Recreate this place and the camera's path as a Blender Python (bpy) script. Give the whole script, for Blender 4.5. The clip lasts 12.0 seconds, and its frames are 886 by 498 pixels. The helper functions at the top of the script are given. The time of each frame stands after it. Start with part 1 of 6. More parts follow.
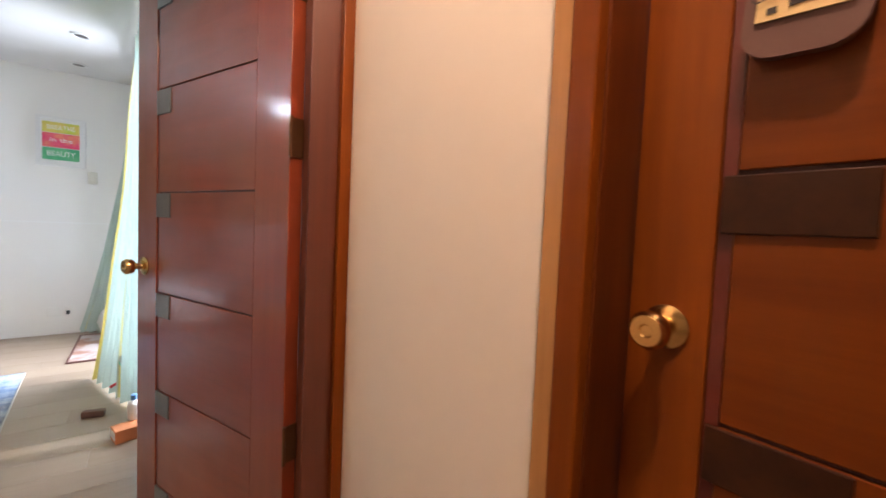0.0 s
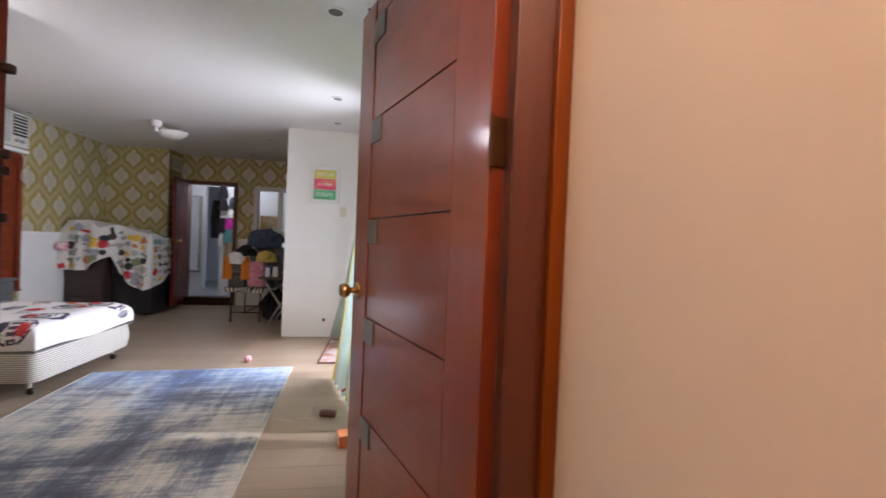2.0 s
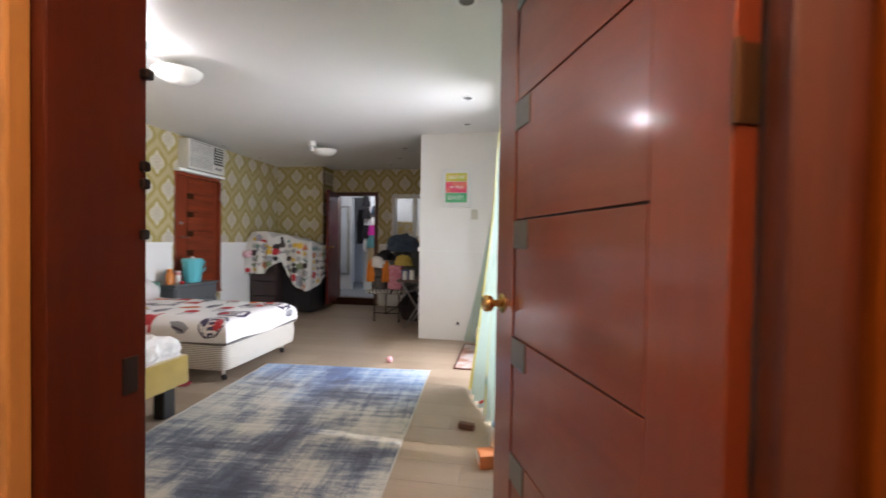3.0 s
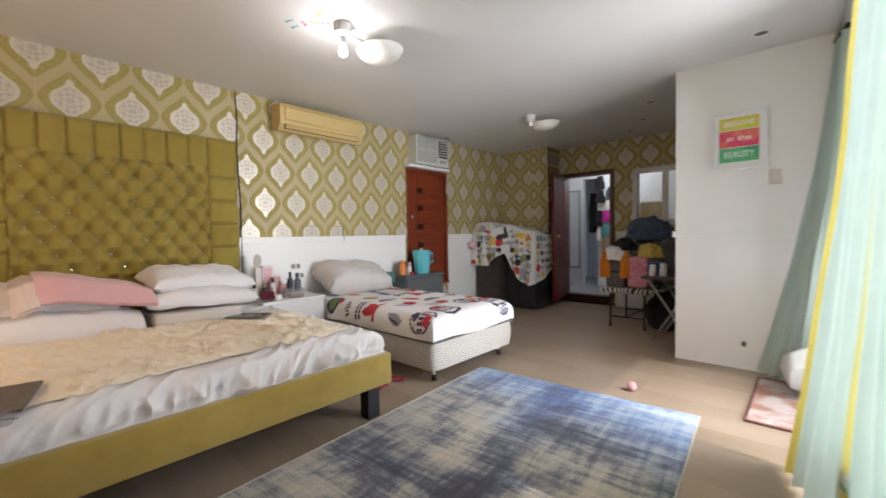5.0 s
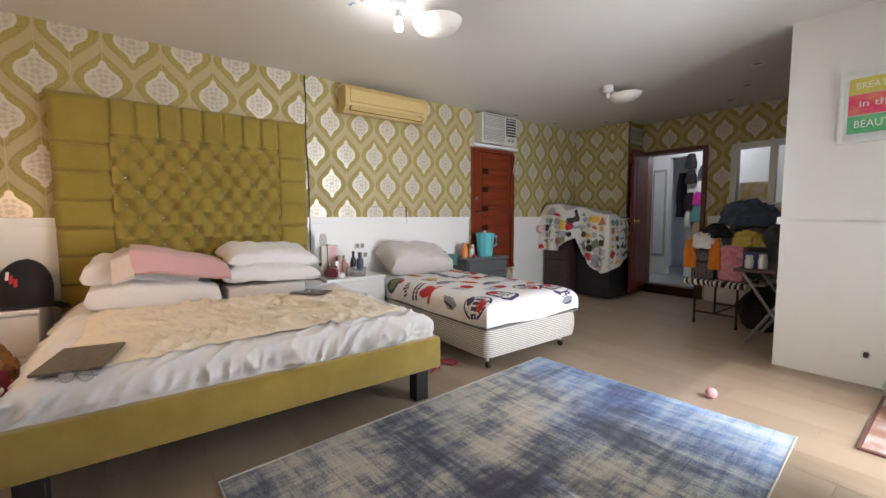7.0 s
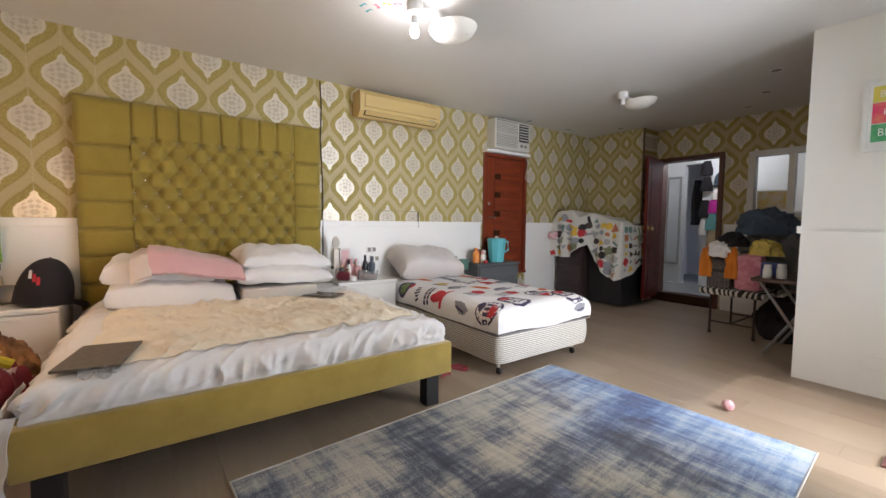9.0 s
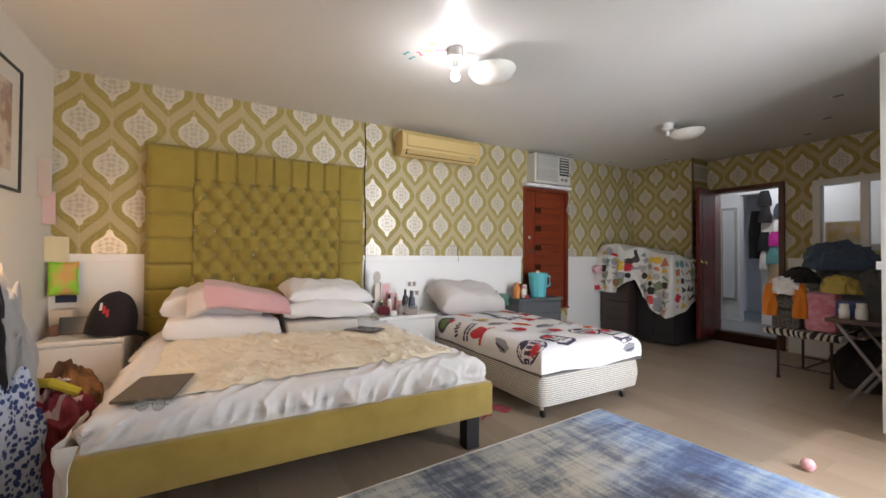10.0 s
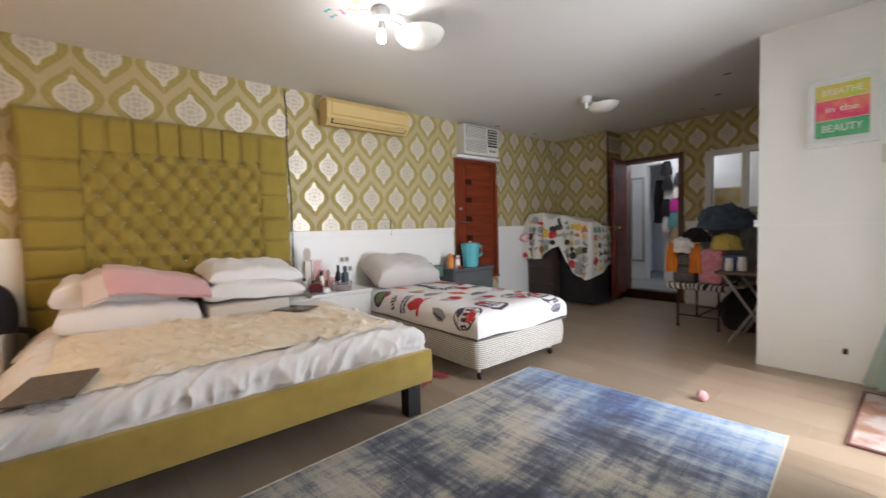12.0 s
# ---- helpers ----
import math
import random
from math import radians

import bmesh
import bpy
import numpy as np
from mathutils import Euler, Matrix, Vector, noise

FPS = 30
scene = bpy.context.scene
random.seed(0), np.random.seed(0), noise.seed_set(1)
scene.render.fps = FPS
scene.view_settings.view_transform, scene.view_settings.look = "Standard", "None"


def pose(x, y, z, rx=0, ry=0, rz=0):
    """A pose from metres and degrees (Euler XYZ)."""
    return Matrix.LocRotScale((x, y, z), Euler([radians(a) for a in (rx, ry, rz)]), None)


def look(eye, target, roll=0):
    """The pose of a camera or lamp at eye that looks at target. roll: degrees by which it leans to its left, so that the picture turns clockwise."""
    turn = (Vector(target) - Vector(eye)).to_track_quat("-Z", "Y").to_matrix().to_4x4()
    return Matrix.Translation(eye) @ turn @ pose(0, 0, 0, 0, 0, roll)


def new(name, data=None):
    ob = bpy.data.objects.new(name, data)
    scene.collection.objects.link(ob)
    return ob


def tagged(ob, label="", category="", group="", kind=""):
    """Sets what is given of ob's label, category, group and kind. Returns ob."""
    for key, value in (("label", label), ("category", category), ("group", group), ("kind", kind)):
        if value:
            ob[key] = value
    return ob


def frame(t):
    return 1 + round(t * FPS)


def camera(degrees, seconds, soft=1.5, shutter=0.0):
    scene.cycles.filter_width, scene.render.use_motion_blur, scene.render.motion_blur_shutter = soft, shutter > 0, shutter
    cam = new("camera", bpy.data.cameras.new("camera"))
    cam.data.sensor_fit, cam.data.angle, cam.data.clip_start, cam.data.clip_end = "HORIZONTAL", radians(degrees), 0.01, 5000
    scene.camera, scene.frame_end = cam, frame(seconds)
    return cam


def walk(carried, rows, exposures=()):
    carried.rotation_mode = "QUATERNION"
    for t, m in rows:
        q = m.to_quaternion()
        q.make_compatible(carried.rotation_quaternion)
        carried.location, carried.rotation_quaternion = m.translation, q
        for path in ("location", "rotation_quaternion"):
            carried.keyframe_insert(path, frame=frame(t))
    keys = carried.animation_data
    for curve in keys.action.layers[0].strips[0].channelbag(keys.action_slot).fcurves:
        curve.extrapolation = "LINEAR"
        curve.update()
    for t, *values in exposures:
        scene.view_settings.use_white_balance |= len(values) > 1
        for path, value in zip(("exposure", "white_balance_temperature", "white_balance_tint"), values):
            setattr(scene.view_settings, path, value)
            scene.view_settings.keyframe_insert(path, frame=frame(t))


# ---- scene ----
cam = camera(96.4, 12.0, shutter=0.5)
PATH = [
    (0, (0.006, 1.21, 1.212), (1.214, 2.801, 1.111), 2.5),
    (0.5, (0.034, 1.275, 1.222), (1.113, 2.958, 1.165), 2.6),
    (1, (0.054, 1.338, 1.214), (0.909, 3.145, 1.186), 2.9),
    (1.5, (0.073, 1.422, 1.213), (0.639, 3.34, 1.202), 3.0),
    (2, (0.097, 1.486, 1.216), (0.401, 3.462, 1.194), 2.4),
    (2.5, (0.093, 1.581, 1.221), (0.12, 3.58, 1.18), 1.5),
    (3, (0.032, 1.716, 1.226), (-0.3, 3.688, 1.19), 0.9),
    (3.5, (0.005, 1.862, 1.208), (-0.628, 3.758, 1.129), 0.1),
    (5.3, (-0.225, 2.602, 1.157), (-1.685, 3.967, 1.088), -1.0),
    (5.5, (-0.206, 2.626, 1.165), (-1.726, 3.923, 1.091), -1.0),
    (6, (-0.216, 2.69, 1.156), (-1.816, 3.885, 1.055), -0.7),
    (6.5, (-0.211, 2.699, 1.167), (-1.831, 3.863, 1.022), -0.5),
    (7, (-0.202, 2.703, 1.159), (-1.799, 3.896, 1.001), -0.2),
    (9, (-0.211, 2.691, 1.157), (-1.84, 3.844, 1.024), 0.5),
    (9.5, (-0.21, 2.689, 1.162), (-1.906, 3.747, 1.094), 0.7),
    (10, (-0.222, 2.692, 1.18), (-1.961, 3.679, 1.209), 0.4),
    (10.5, (-0.228, 2.694, 1.186), (-1.98, 3.656, 1.255), -0.0),
    (11, (-0.231, 2.698, 1.183), (-1.97, 3.685, 1.191), -0.4),
    (11.5, (-0.232, 2.697, 1.165), (-1.916, 3.775, 1.103), -0.8),
    (12, (-0.252, 2.686, 1.151), (-1.796, 3.954, 1.051), -1.6),
]
EXPOSURES = [(0, 0.2, 5750, 14), (0.8, 0.1, 5900, 18), (1.6, -0.1, 6000, 22), (3.5, 0.05, 6350, 16), (5.5, -0.1, 6400, 16), (12, -0.1, 6400, 16)]
walk(cam, [(t, look(eye, target, roll)) for t, eye, target, roll in PATH], EXPOSURES)

# ---- light ----
world = bpy.data.worlds.new("world")
scene.world = world
world.use_nodes = True
wn = world.node_tree.nodes
sky = wn.new("ShaderNodeTexSky")
sky.sky_type = "NISHITA"
sky.sun_disc = False
sky.sun_elevation, sky.sun_rotation = radians(50), radians(90)
world.node_tree.links.new(sky.outputs["Color"], wn["Background"].inputs["Color"])
wn["Background"].inputs["Strength"].default_value = 0.12


def lamp(name, kind, m, energy, color, **values):
    data = bpy.data.lights.new(name, kind)
    data.energy, data.color = energy, color
    for key, value in values.items():
        if key == "size":
            data.size = value
        elif key == "size_y":
            data.shape, data.size_y = "RECTANGLE", value
        elif key == "radius":
            data.shadow_soft_size = value
        elif key == "angle":
            data.angle = value
        elif key == "spread":
            data.spread = value
    ob = new(name, data)
    ob.matrix_world = m
    return ob


lamp("sun", "SUN", look((6, 4.5, 7), (0, 5.0, 0)), 2.0, (1.0, 0.95, 0.88), angle=radians(0.5))
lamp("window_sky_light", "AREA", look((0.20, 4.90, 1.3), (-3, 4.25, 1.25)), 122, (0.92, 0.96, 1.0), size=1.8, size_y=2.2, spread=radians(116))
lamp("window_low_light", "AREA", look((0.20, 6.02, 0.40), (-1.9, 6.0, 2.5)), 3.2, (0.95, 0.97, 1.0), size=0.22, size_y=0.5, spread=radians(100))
lamp("fan_bulb_light", "POINT", pose(-2.50, 4.07, 2.33), 8.5, (1.0, 0.97, 0.95), radius=0.04)
lamp("hall_lamp_light", "POINT", pose(0.12, 1.20, 2.40), 62, (1.0, 0.62, 0.38), radius=0.035)
lamp("dressing_room_light", "POINT", pose(-2.75, 9.55, 2.30), 17, (0.93, 0.97, 1.0), radius=0.1)
# Added lamp without a fixture; warms the corner by the cream wall.
lamp("bedside_light", "POINT", pose(-2.75, 1.75, 1.30), 17.0, (1.0, 0.62, 0.33), radius=0.08)


# ---- materials ----
class Mat:
    """A node material with a few short ways to wire it."""

    def __init__(self, name, rough=0.5, metal=0.0):
        self.m = bpy.data.materials.new(name)
        self.m.use_nodes = True
        self.t = self.m.node_tree
        self.b = self.t.nodes["Principled BSDF"]
        self.set("Roughness", rough)
        self.set("Metallic", metal)
        self.coord = self.t.nodes.new("ShaderNodeTexCoord").outputs["Object"]

    def set(self, key, value):
        if isinstance(value, bpy.types.NodeSocket):
            self.t.links.new(value, self.b.inputs[key])
        elif isinstance(value, tuple):
            self.b.inputs[key].default_value = (*value, 1.0)[:4]
        else:
            self.b.inputs[key].default_value = value
        return self

    def math(self, op, a, b=0.0, c=0.0):
        n = self.t.nodes.new("ShaderNodeMath")
        n.operation = op
        for i, v in enumerate((a, b, c)):
            if isinstance(v, bpy.types.NodeSocket):
                self.t.links.new(v, n.inputs[i])
            else:
                n.inputs[i].default_value = v
        return n.outputs[0]

    def xyz(self, vector=None):
        n = self.t.nodes.new("ShaderNodeSeparateXYZ")
        self.t.links.new(vector or self.coord, n.inputs[0])
        return n.outputs

    def scaled(self, s, vector=None):
        n = self.t.nodes.new("ShaderNodeMapping")
        n.inputs["Scale"].default_value = s
        self.t.links.new(vector or self.coord, n.inputs["Vector"])
        return n.outputs[0]

    def noise(self, scale, detail=4.0, rough=0.6, vector=None, distort=0.0):
        n = self.t.nodes.new("ShaderNodeTexNoise")
        n.inputs["Scale"].default_value, n.inputs["Detail"].default_value = scale, detail
        n.inputs["Roughness"].default_value, n.inputs["Distortion"].default_value = rough, distort
        self.t.links.new(vector or self.coord, n.inputs["Vector"])
        return n.outputs["Fac"]

    def ramp(self, fac, *stops):
        n = self.t.nodes.new("ShaderNodeValToRGB")
        e = n.color_ramp.elements
        while len(e) < len(stops):
            e.new(0.5)
        for i, (p, c) in enumerate(stops):
            e[i].position, e[i].color = p, (*c, 1.0) if isinstance(c, tuple) else (c, c, c, 1.0)
        self.t.links.new(fac, n.inputs[0])
        return n.outputs[0]

    def mix(self, fac, a, b, blend="MIX"):
        n = self.t.nodes.new("ShaderNodeMix")
        n.data_type, n.blend_type = "RGBA", blend
        for key, v in ((0, fac), (6, a), (7, b)):
            if isinstance(v, bpy.types.NodeSocket):
                self.t.links.new(v, n.inputs[key])
            else:
                n.inputs[key].default_value = (*v, 1.0) if isinstance(v, tuple) else v
        return n.outputs[2]

    def random(self):
        return self.t.nodes.new("ShaderNodeObjectInfo").outputs["Random"]

    def bump(self, height, strength=0.2, distance=0.01):
        n = self.t.nodes.new("ShaderNodeBump")
        n.inputs["Strength"].default_value, n.inputs["Distance"].default_value = strength, distance
        self.t.links.new(height, n.inputs["Height"])
        self.t.links.new(n.outputs[0], self.b.inputs["Normal"])
        return self


def dark(c, f):
    return tuple(v * f for v in c)


def paint(name, color, rough=0.6, vary=0.08, relief=0.05, scale=2.0):
    """Painted or plain surface with faint blotches and grain."""
    k = Mat(name, rough)
    k.set("Base Color", k.mix(k.noise(scale, 5), dark(color, 1 - vary), tuple(min(1, v * (1 + vary * 0.6)) for v in color)))
    k.set("Roughness", k.ramp(k.noise(scale * 7, 3), (0.3, rough * 0.85), (0.7, min(1, rough * 1.15))))
    k.bump(k.noise(180, 3), relief, 0.004)
    return k.m


def cloth(name, color, second=None, vary=0.12, weave=900, relief=0.15, sheen=0.2, crumple=2.5):
    k = Mat(name, 0.92)
    k.set("Base Color", k.mix(k.noise(5, 5), dark(color, 1 - vary), second or tuple(min(1, v * (1 + vary)) for v in color)))
    k.set("Sheen Weight", sheen)
    k.bump(k.math("ADD", k.noise(weave, 2), k.math("MULTIPLY", k.noise(14, 4), crumple)), relief, 0.004)
    return k.m


def wood(name, light, deep, rough=0.25, along=2, coat=0.4, scale=1.0, wave=0.0):
    """Varnished wood with grain along one axis."""
    k = Mat(name, rough)
    s = [14.0 * scale] * 3
    s[along] = 0.9 * scale
    v = k.scaled(tuple(s))
    grain = k.noise(2.2, 7, 0.6, v, 0.15)
    col = k.mix(k.ramp(grain, (0.3, 0.0), (0.72, 1.0)), deep, light)
    col = k.mix(k.ramp(k.noise(2.1, 3), (0.35, 0.0), (0.75, 0.35)), col, dark(deep, 0.75))
    k.set("Base Color", k.mix(k.math("MULTIPLY", k.random(), 0.25), col, deep))
    k.set("Specular IOR Level", 0.2 if coat < 0.2 else 0.5)
    k.set("Coat Weight", coat if coat > 0.2 else 0.0).set("Coat Roughness", 0.13 if wave else 0.12)
    k.set("Roughness", k.ramp(k.noise(3, 4), (0.3, max(0.3, rough * 0.8)), (0.75, max(0.34, rough * 1.3))))
    if wave:
        k.bump(k.noise(6, 1, 0.4, k.scaled((1.0, 1.0, 2.0))), wave, 0.02)
        k.t.links.new(k.b.inputs["Normal"].links[0].from_socket, k.b.inputs["Coat Normal"])
    else:
        k.bump(grain, 0.05, 0.003)
    return k.m


def plain(name, color, rough=0.5, metal=0.0, emit=0.0):
    k = Mat(name, rough, metal)
    k.set("Base Color", k.mix(k.noise(30, 3), dark(color, 0.9), color))
    if emit:
        k.set("Emission Color", color).set("Emission Strength", emit)
    return k.m


def glass(name, color=(0.95, 0.97, 0.97), rough=0.05, weight=0.9):
    k = Mat(name, rough)
    k.set("Base Color", color).set("Transmission Weight", weight).set("IOR", 1.45)
    return k.m


def wallpaper_material(name, axis, seam, first, second):
    """Olive ogee damask with pale foil medallions, half-drop repeat; the paper is hung in two lengths that meet at a seam."""
    k = Mat(name, 0.5)
    pos = k.xyz()
    along, z = pos[axis], pos[2]
    after = k.math("GREATER_THAN", along, seam)

    def pick(i):
        return k.math("ADD", first[i], k.math("MULTIPLY", after, second[i] - first[i]))

    u = k.math("DIVIDE", k.math("SUBTRACT", along, pick(0)), pick(1))
    v = k.math("DIVIDE", k.math("SUBTRACT", z, pick(2)), pick(3))
    a = k.math("MULTIPLY", k.math("ADD", u, v), 0.5)
    b = k.math("MULTIPLY", k.math("SUBTRACT", u, v), 0.5)
    la = k.math("SUBTRACT", a, k.math("ROUND", a))
    lb = k.math("SUBTRACT", b, k.math("ROUND", b))
    lu = k.math("ABSOLUTE", k.math("ADD", la, lb))
    lv = k.math("ABSOLUTE", k.math("SUBTRACT", la, lb))
    half = k.ramp(lv, (0.0, 0.61), (0.09, 0.585), (0.17, 0.49), (0.235, 0.335), (0.30, 0.20), (0.36, 0.125), (0.42, 0.11), (0.475, 0.0))
    inside = k.math("SUBTRACT", half, lu)
    soft = k.math("MULTIPLY", k.math("SUBTRACT", k.noise(70, 2), 0.5), 0.03)
    medal = k.ramp(k.math("ADD", k.math("MULTIPLY", k.math("ADD", inside, soft), 26.0), 0.5), (0.0, 0.0), (1.0, 1.0))
    core = k.ramp(k.math("MULTIPLY", k.math("SUBTRACT", inside, 0.10), 22.0), (0.0, 0.0), (1.0, 1.0))
    leaf = k.math("MULTIPLY", k.math("SINE", k.math("ADD", k.math("MULTIPLY", lu, 19.0), k.math("MULTIPLY", lv, 24.0))), k.math("COSINE", k.math("SUBTRACT", k.math("MULTIPLY", lv, 31.0), k.math("MULTIPLY", lu, 9.0))))
    curl = k.math("ADD", leaf, k.math("MULTIPLY", k.math("SUBTRACT", k.noise(60, 2), 0.5), 0.9))
    web = k.math("MULTIPLY", k.ramp(curl, (0.02, 0.0), (0.16, 1.0)), core)
    ring = k.ramp(lv, (0.0, 0.96), (0.10, 0.91), (0.22, 0.76), (0.34, 0.56), (0.44, 0.36), (0.52, 0.22), (0.60, 0.10), (0.66, 0.0))
    fleck = k.noise(85, 3, 0.7)
    rough_edge = k.math("MULTIPLY", k.math("SUBTRACT", fleck, 0.5), 0.16)
    band = k.ramp(k.math("ADD", k.math("MULTIPLY", k.math("ADD", k.math("SUBTRACT", ring, lu), rough_edge), 18.0), 0.5), (0.0, 0.0), (1.0, 1.0))
    rim = k.ramp(k.math("ABSOLUTE", k.math("SUBTRACT", k.math("SUBTRACT", ring, lu), 0.06)), (0.02, 1.0), (0.07, 0.0))
    olive = k.mix(k.ramp(fleck, (0.40, 0.0), (0.62, 1.0)), (0.315, 0.25, 0.055), (0.41, 0.34, 0.115))
    olive = k.mix(k.math("MULTIPLY", rim, 0.25), olive, (0.23, 0.18, 0.04))
    khaki = k.mix(k.noise(40, 3), (0.42, 0.345, 0.175), (0.49, 0.41, 0.225))
    col = k.mix(band, khaki, olive)
    pale = k.mix(core, (0.64, 0.60, 0.50), k.mix(web, (0.60, 0.555, 0.46), (0.48, 0.435, 0.345)))
    k.set("Base Color", k.mix(medal, col, pale))
    k.set("Metallic", k.math("MULTIPLY", medal, k.math("SUBTRACT", 0.26, k.math("MULTIPLY", web, 0.20))))
    k.set("Roughness", k.mix(medal, (0.60, 0.60, 0.60), k.mix(web, (0.33, 0.33, 0.33), (0.55, 0.55, 0.55))))
    k.bump(k.math("ADD", k.math("MULTIPLY", medal, 0.6), k.math("MULTIPLY", fleck, 0.5)), 0.12, 0.003)
    return k.m


def rug_material():
    """Faded woven rug: blue, indigo and cream patches with crossed brush streaks; x runs across, y along it."""
    k = Mat("faded_rug", 0.95)
    x, y, z = k.xyz()
    wide = k.noise(1.0, 7, 0.78, k.scaled((1.6, 15.0, 1.0)), 0.25)
    tall = k.noise(1.0, 7, 0.78, k.scaled((15.0, 1.6, 1.0)), 0.25)
    patch = k.noise(2.1, 5, 0.62, None, 0.5)
    wander = k.math("MULTIPLY", k.math("SUBTRACT", k.noise(1.7, 3), 0.5), 0.45)
    stroke = k.ramp(k.math("ABSOLUTE", k.math("ADD", k.math("SUBTRACT", x, 0.83), wander)), (0.05, 1.0), (0.24, 0.0))
    cross = k.ramp(k.math("ABSOLUTE", k.math("ADD", k.math("SUBTRACT", y, 0.86), wander)), (0.03, 1.0), (0.20, 0.0))
    f = k.math("ADD", k.math("ADD", k.math("MULTIPLY", wide, 0.36), k.math("MULTIPLY", tall, 0.30)), k.math("MULTIPLY", patch, 0.44))
    f = k.math("ADD", f, k.math("MULTIPLY", k.math("SUBTRACT", k.noise(110, 2), 0.5), 0.13))
    f = k.math("SUBTRACT", f, k.math("MULTIPLY", k.math("ADD", stroke, k.math("MULTIPLY", cross, 0.7)), 0.085))
    near = k.ramp(f, (0.40, (0.014, 0.020, 0.050)), (0.465, (0.050, 0.068, 0.115)), (0.52, (0.20, 0.215, 0.235)), (0.565, (0.40, 0.385, 0.345)), (0.66, (0.55, 0.52, 0.45)))
    blue = k.ramp(f, (0.40, (0.016, 0.034, 0.12)), (0.48, (0.045, 0.105, 0.29)), (0.55, (0.16, 0.27, 0.47)), (0.61, (0.34, 0.43, 0.54)), (0.70, (0.50, 0.52, 0.52)))
    far = k.ramp(k.math("ADD", k.math("SUBTRACT", y, 1.55), k.math("ADD", k.math("MULTIPLY", k.math("SUBTRACT", patch, 0.5), 1.7), k.math("MULTIPLY", k.math("SUBTRACT", x, 0.8), 0.25))), (0.0, 0.0), (0.6, 1.0))
    k.set("Base Color", k.mix(far, near, blue))
    k.set("Sheen Weight", 0.25)
    k.bump(k.math("ADD", k.noise(420, 2), f), 0.4, 0.006)
    return k.m


def plank_material():
    """Pale grey-beige laminate with faint long grain, each plank a little different."""
    k = Mat("laminate_plank", 0.32)
    shifted = k.t.nodes.new("ShaderNodeVectorMath")
    shifted.operation = "ADD"
    k.t.links.new(k.scaled((1.4, 22.0, 8.0)), shifted.inputs[0])
    k.t.links.new(k.math("MULTIPLY", k.random(), 60.0), shifted.inputs[1])
    grain = k.noise(1.5, 6, 0.6, shifted.outputs[0], 0.3)
    cloud = k.noise(0.5, 3, 0.5, shifted.outputs[0])
    col = k.mix(k.ramp(grain, (0.30, 0.0), (0.70, 1.0)), (0.285, 0.215, 0.150), (0.325, 0.25, 0.18))
    col = k.mix(k.ramp(cloud, (0.35, 0.0), (0.65, 0.3)), col, (0.235, 0.172, 0.118))
    col = k.mix(k.ramp(k.random(), (0.0, 0.0), (1.0, 0.9)), col, (0.37, 0.295, 0.22))
    k.set("Base Color", col)
    k.set("Roughness", k.ramp(k.noise(5, 4), (0.3, 0.30), (0.7, 0.38)))
    k.bump(grain, 0.03, 0.002)
    return k.m


WHITE = paint("white_wall_paint", (0.80, 0.79, 0.76), 0.55, 0.04, 0.06)
CREAM = paint("cream_wall_paint", (0.78, 0.74, 0.66), 0.6, 0.05, 0.06)
CEIL = paint("ceiling_paint", (0.68, 0.67, 0.645), 0.42, 0.04, 0.04, 1.2)
WAINSCOT = paint("white_panel_paint", (0.82, 0.82, 0.80), 0.35, 0.04, 0.03)
PAPER = wallpaper_material("damask_wallpaper", 1, 4.03, (1.944, 0.184, 1.872, 0.3325), (4.278, 0.166, 2.150, 0.3155))
PAPER_FAR = wallpaper_material("damask_wallpaper_end", 0, -3.603, (-3.872, 0.172, 1.804, 0.292), (-3.513, 0.157, 2.088, 0.291))
PAPER_END = wallpaper_material("damask_wallpaper_doorway", 0, 5.0, (-2.260, 0.172, 2.298, 0.305), (-2.260, 0.172, 2.298, 0.305))
PLANK = plank_material()
RUG = rug_material()
MAHOGANY = wood("red_varnished_wood", (0.25, 0.050, 0.015), (0.20, 0.037, 0.011), 0.42, 2, 0.8, 1.0, 0.025)
MAHOGANY_H = wood("red_varnished_wood_across", (0.25, 0.052, 0.016), (0.20, 0.038, 0.011), 0.42, 0, 0.8, 1.0, 0.025)
FRAMEWOOD = wood("dark_red_frame_wood", (0.125, 0.028, 0.009), (0.08, 0.016, 0.005), 0.42, 2, 0.4, 1.0, 0.02)
GROOVERED = wood("deep_red_groove_wood", (0.12, 0.014, 0.006), (0.075, 0.008, 0.004), 0.4, 2, 0.2)
ORANGEWOOD = wood("orange_varnished_wood", (0.22, 0.058, 0.002), (0.135, 0.030, 0.0015), 0.36, 2, 0.15)
ORANGEWOOD_H = wood("orange_varnished_wood_across", (0.19, 0.047, 0.002), (0.11, 0.023, 0.0015), 0.36, 0, 0.15)
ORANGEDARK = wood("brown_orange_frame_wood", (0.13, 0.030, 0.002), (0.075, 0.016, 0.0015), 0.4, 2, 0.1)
# Ochre holds the warm light on the doorway strip and casing edge.
LITOCHRE = wood("warm_lit_ochre_wood", (0.50, 0.27, 0.085), (0.38, 0.19, 0.055), 0.4, 2, 0.2)
EBONY = wood("dark_inlay_wood", (0.060, 0.020, 0.006), (0.020, 0.007, 0.003), 0.42, 1, 0.15)
GROOVE = plain("dark_groove", (0.05, 0.010, 0.006), 0.6)
SLATE = paint("slate_inlay", (0.11, 0.115, 0.115), 0.35, 0.2, 0.1, 20)
BRASS = plain("brass", (0.72, 0.50, 0.20), 0.2, 1.0)
STEEL = plain("brushed_steel", (0.6, 0.6, 0.6), 0.3, 1.0)
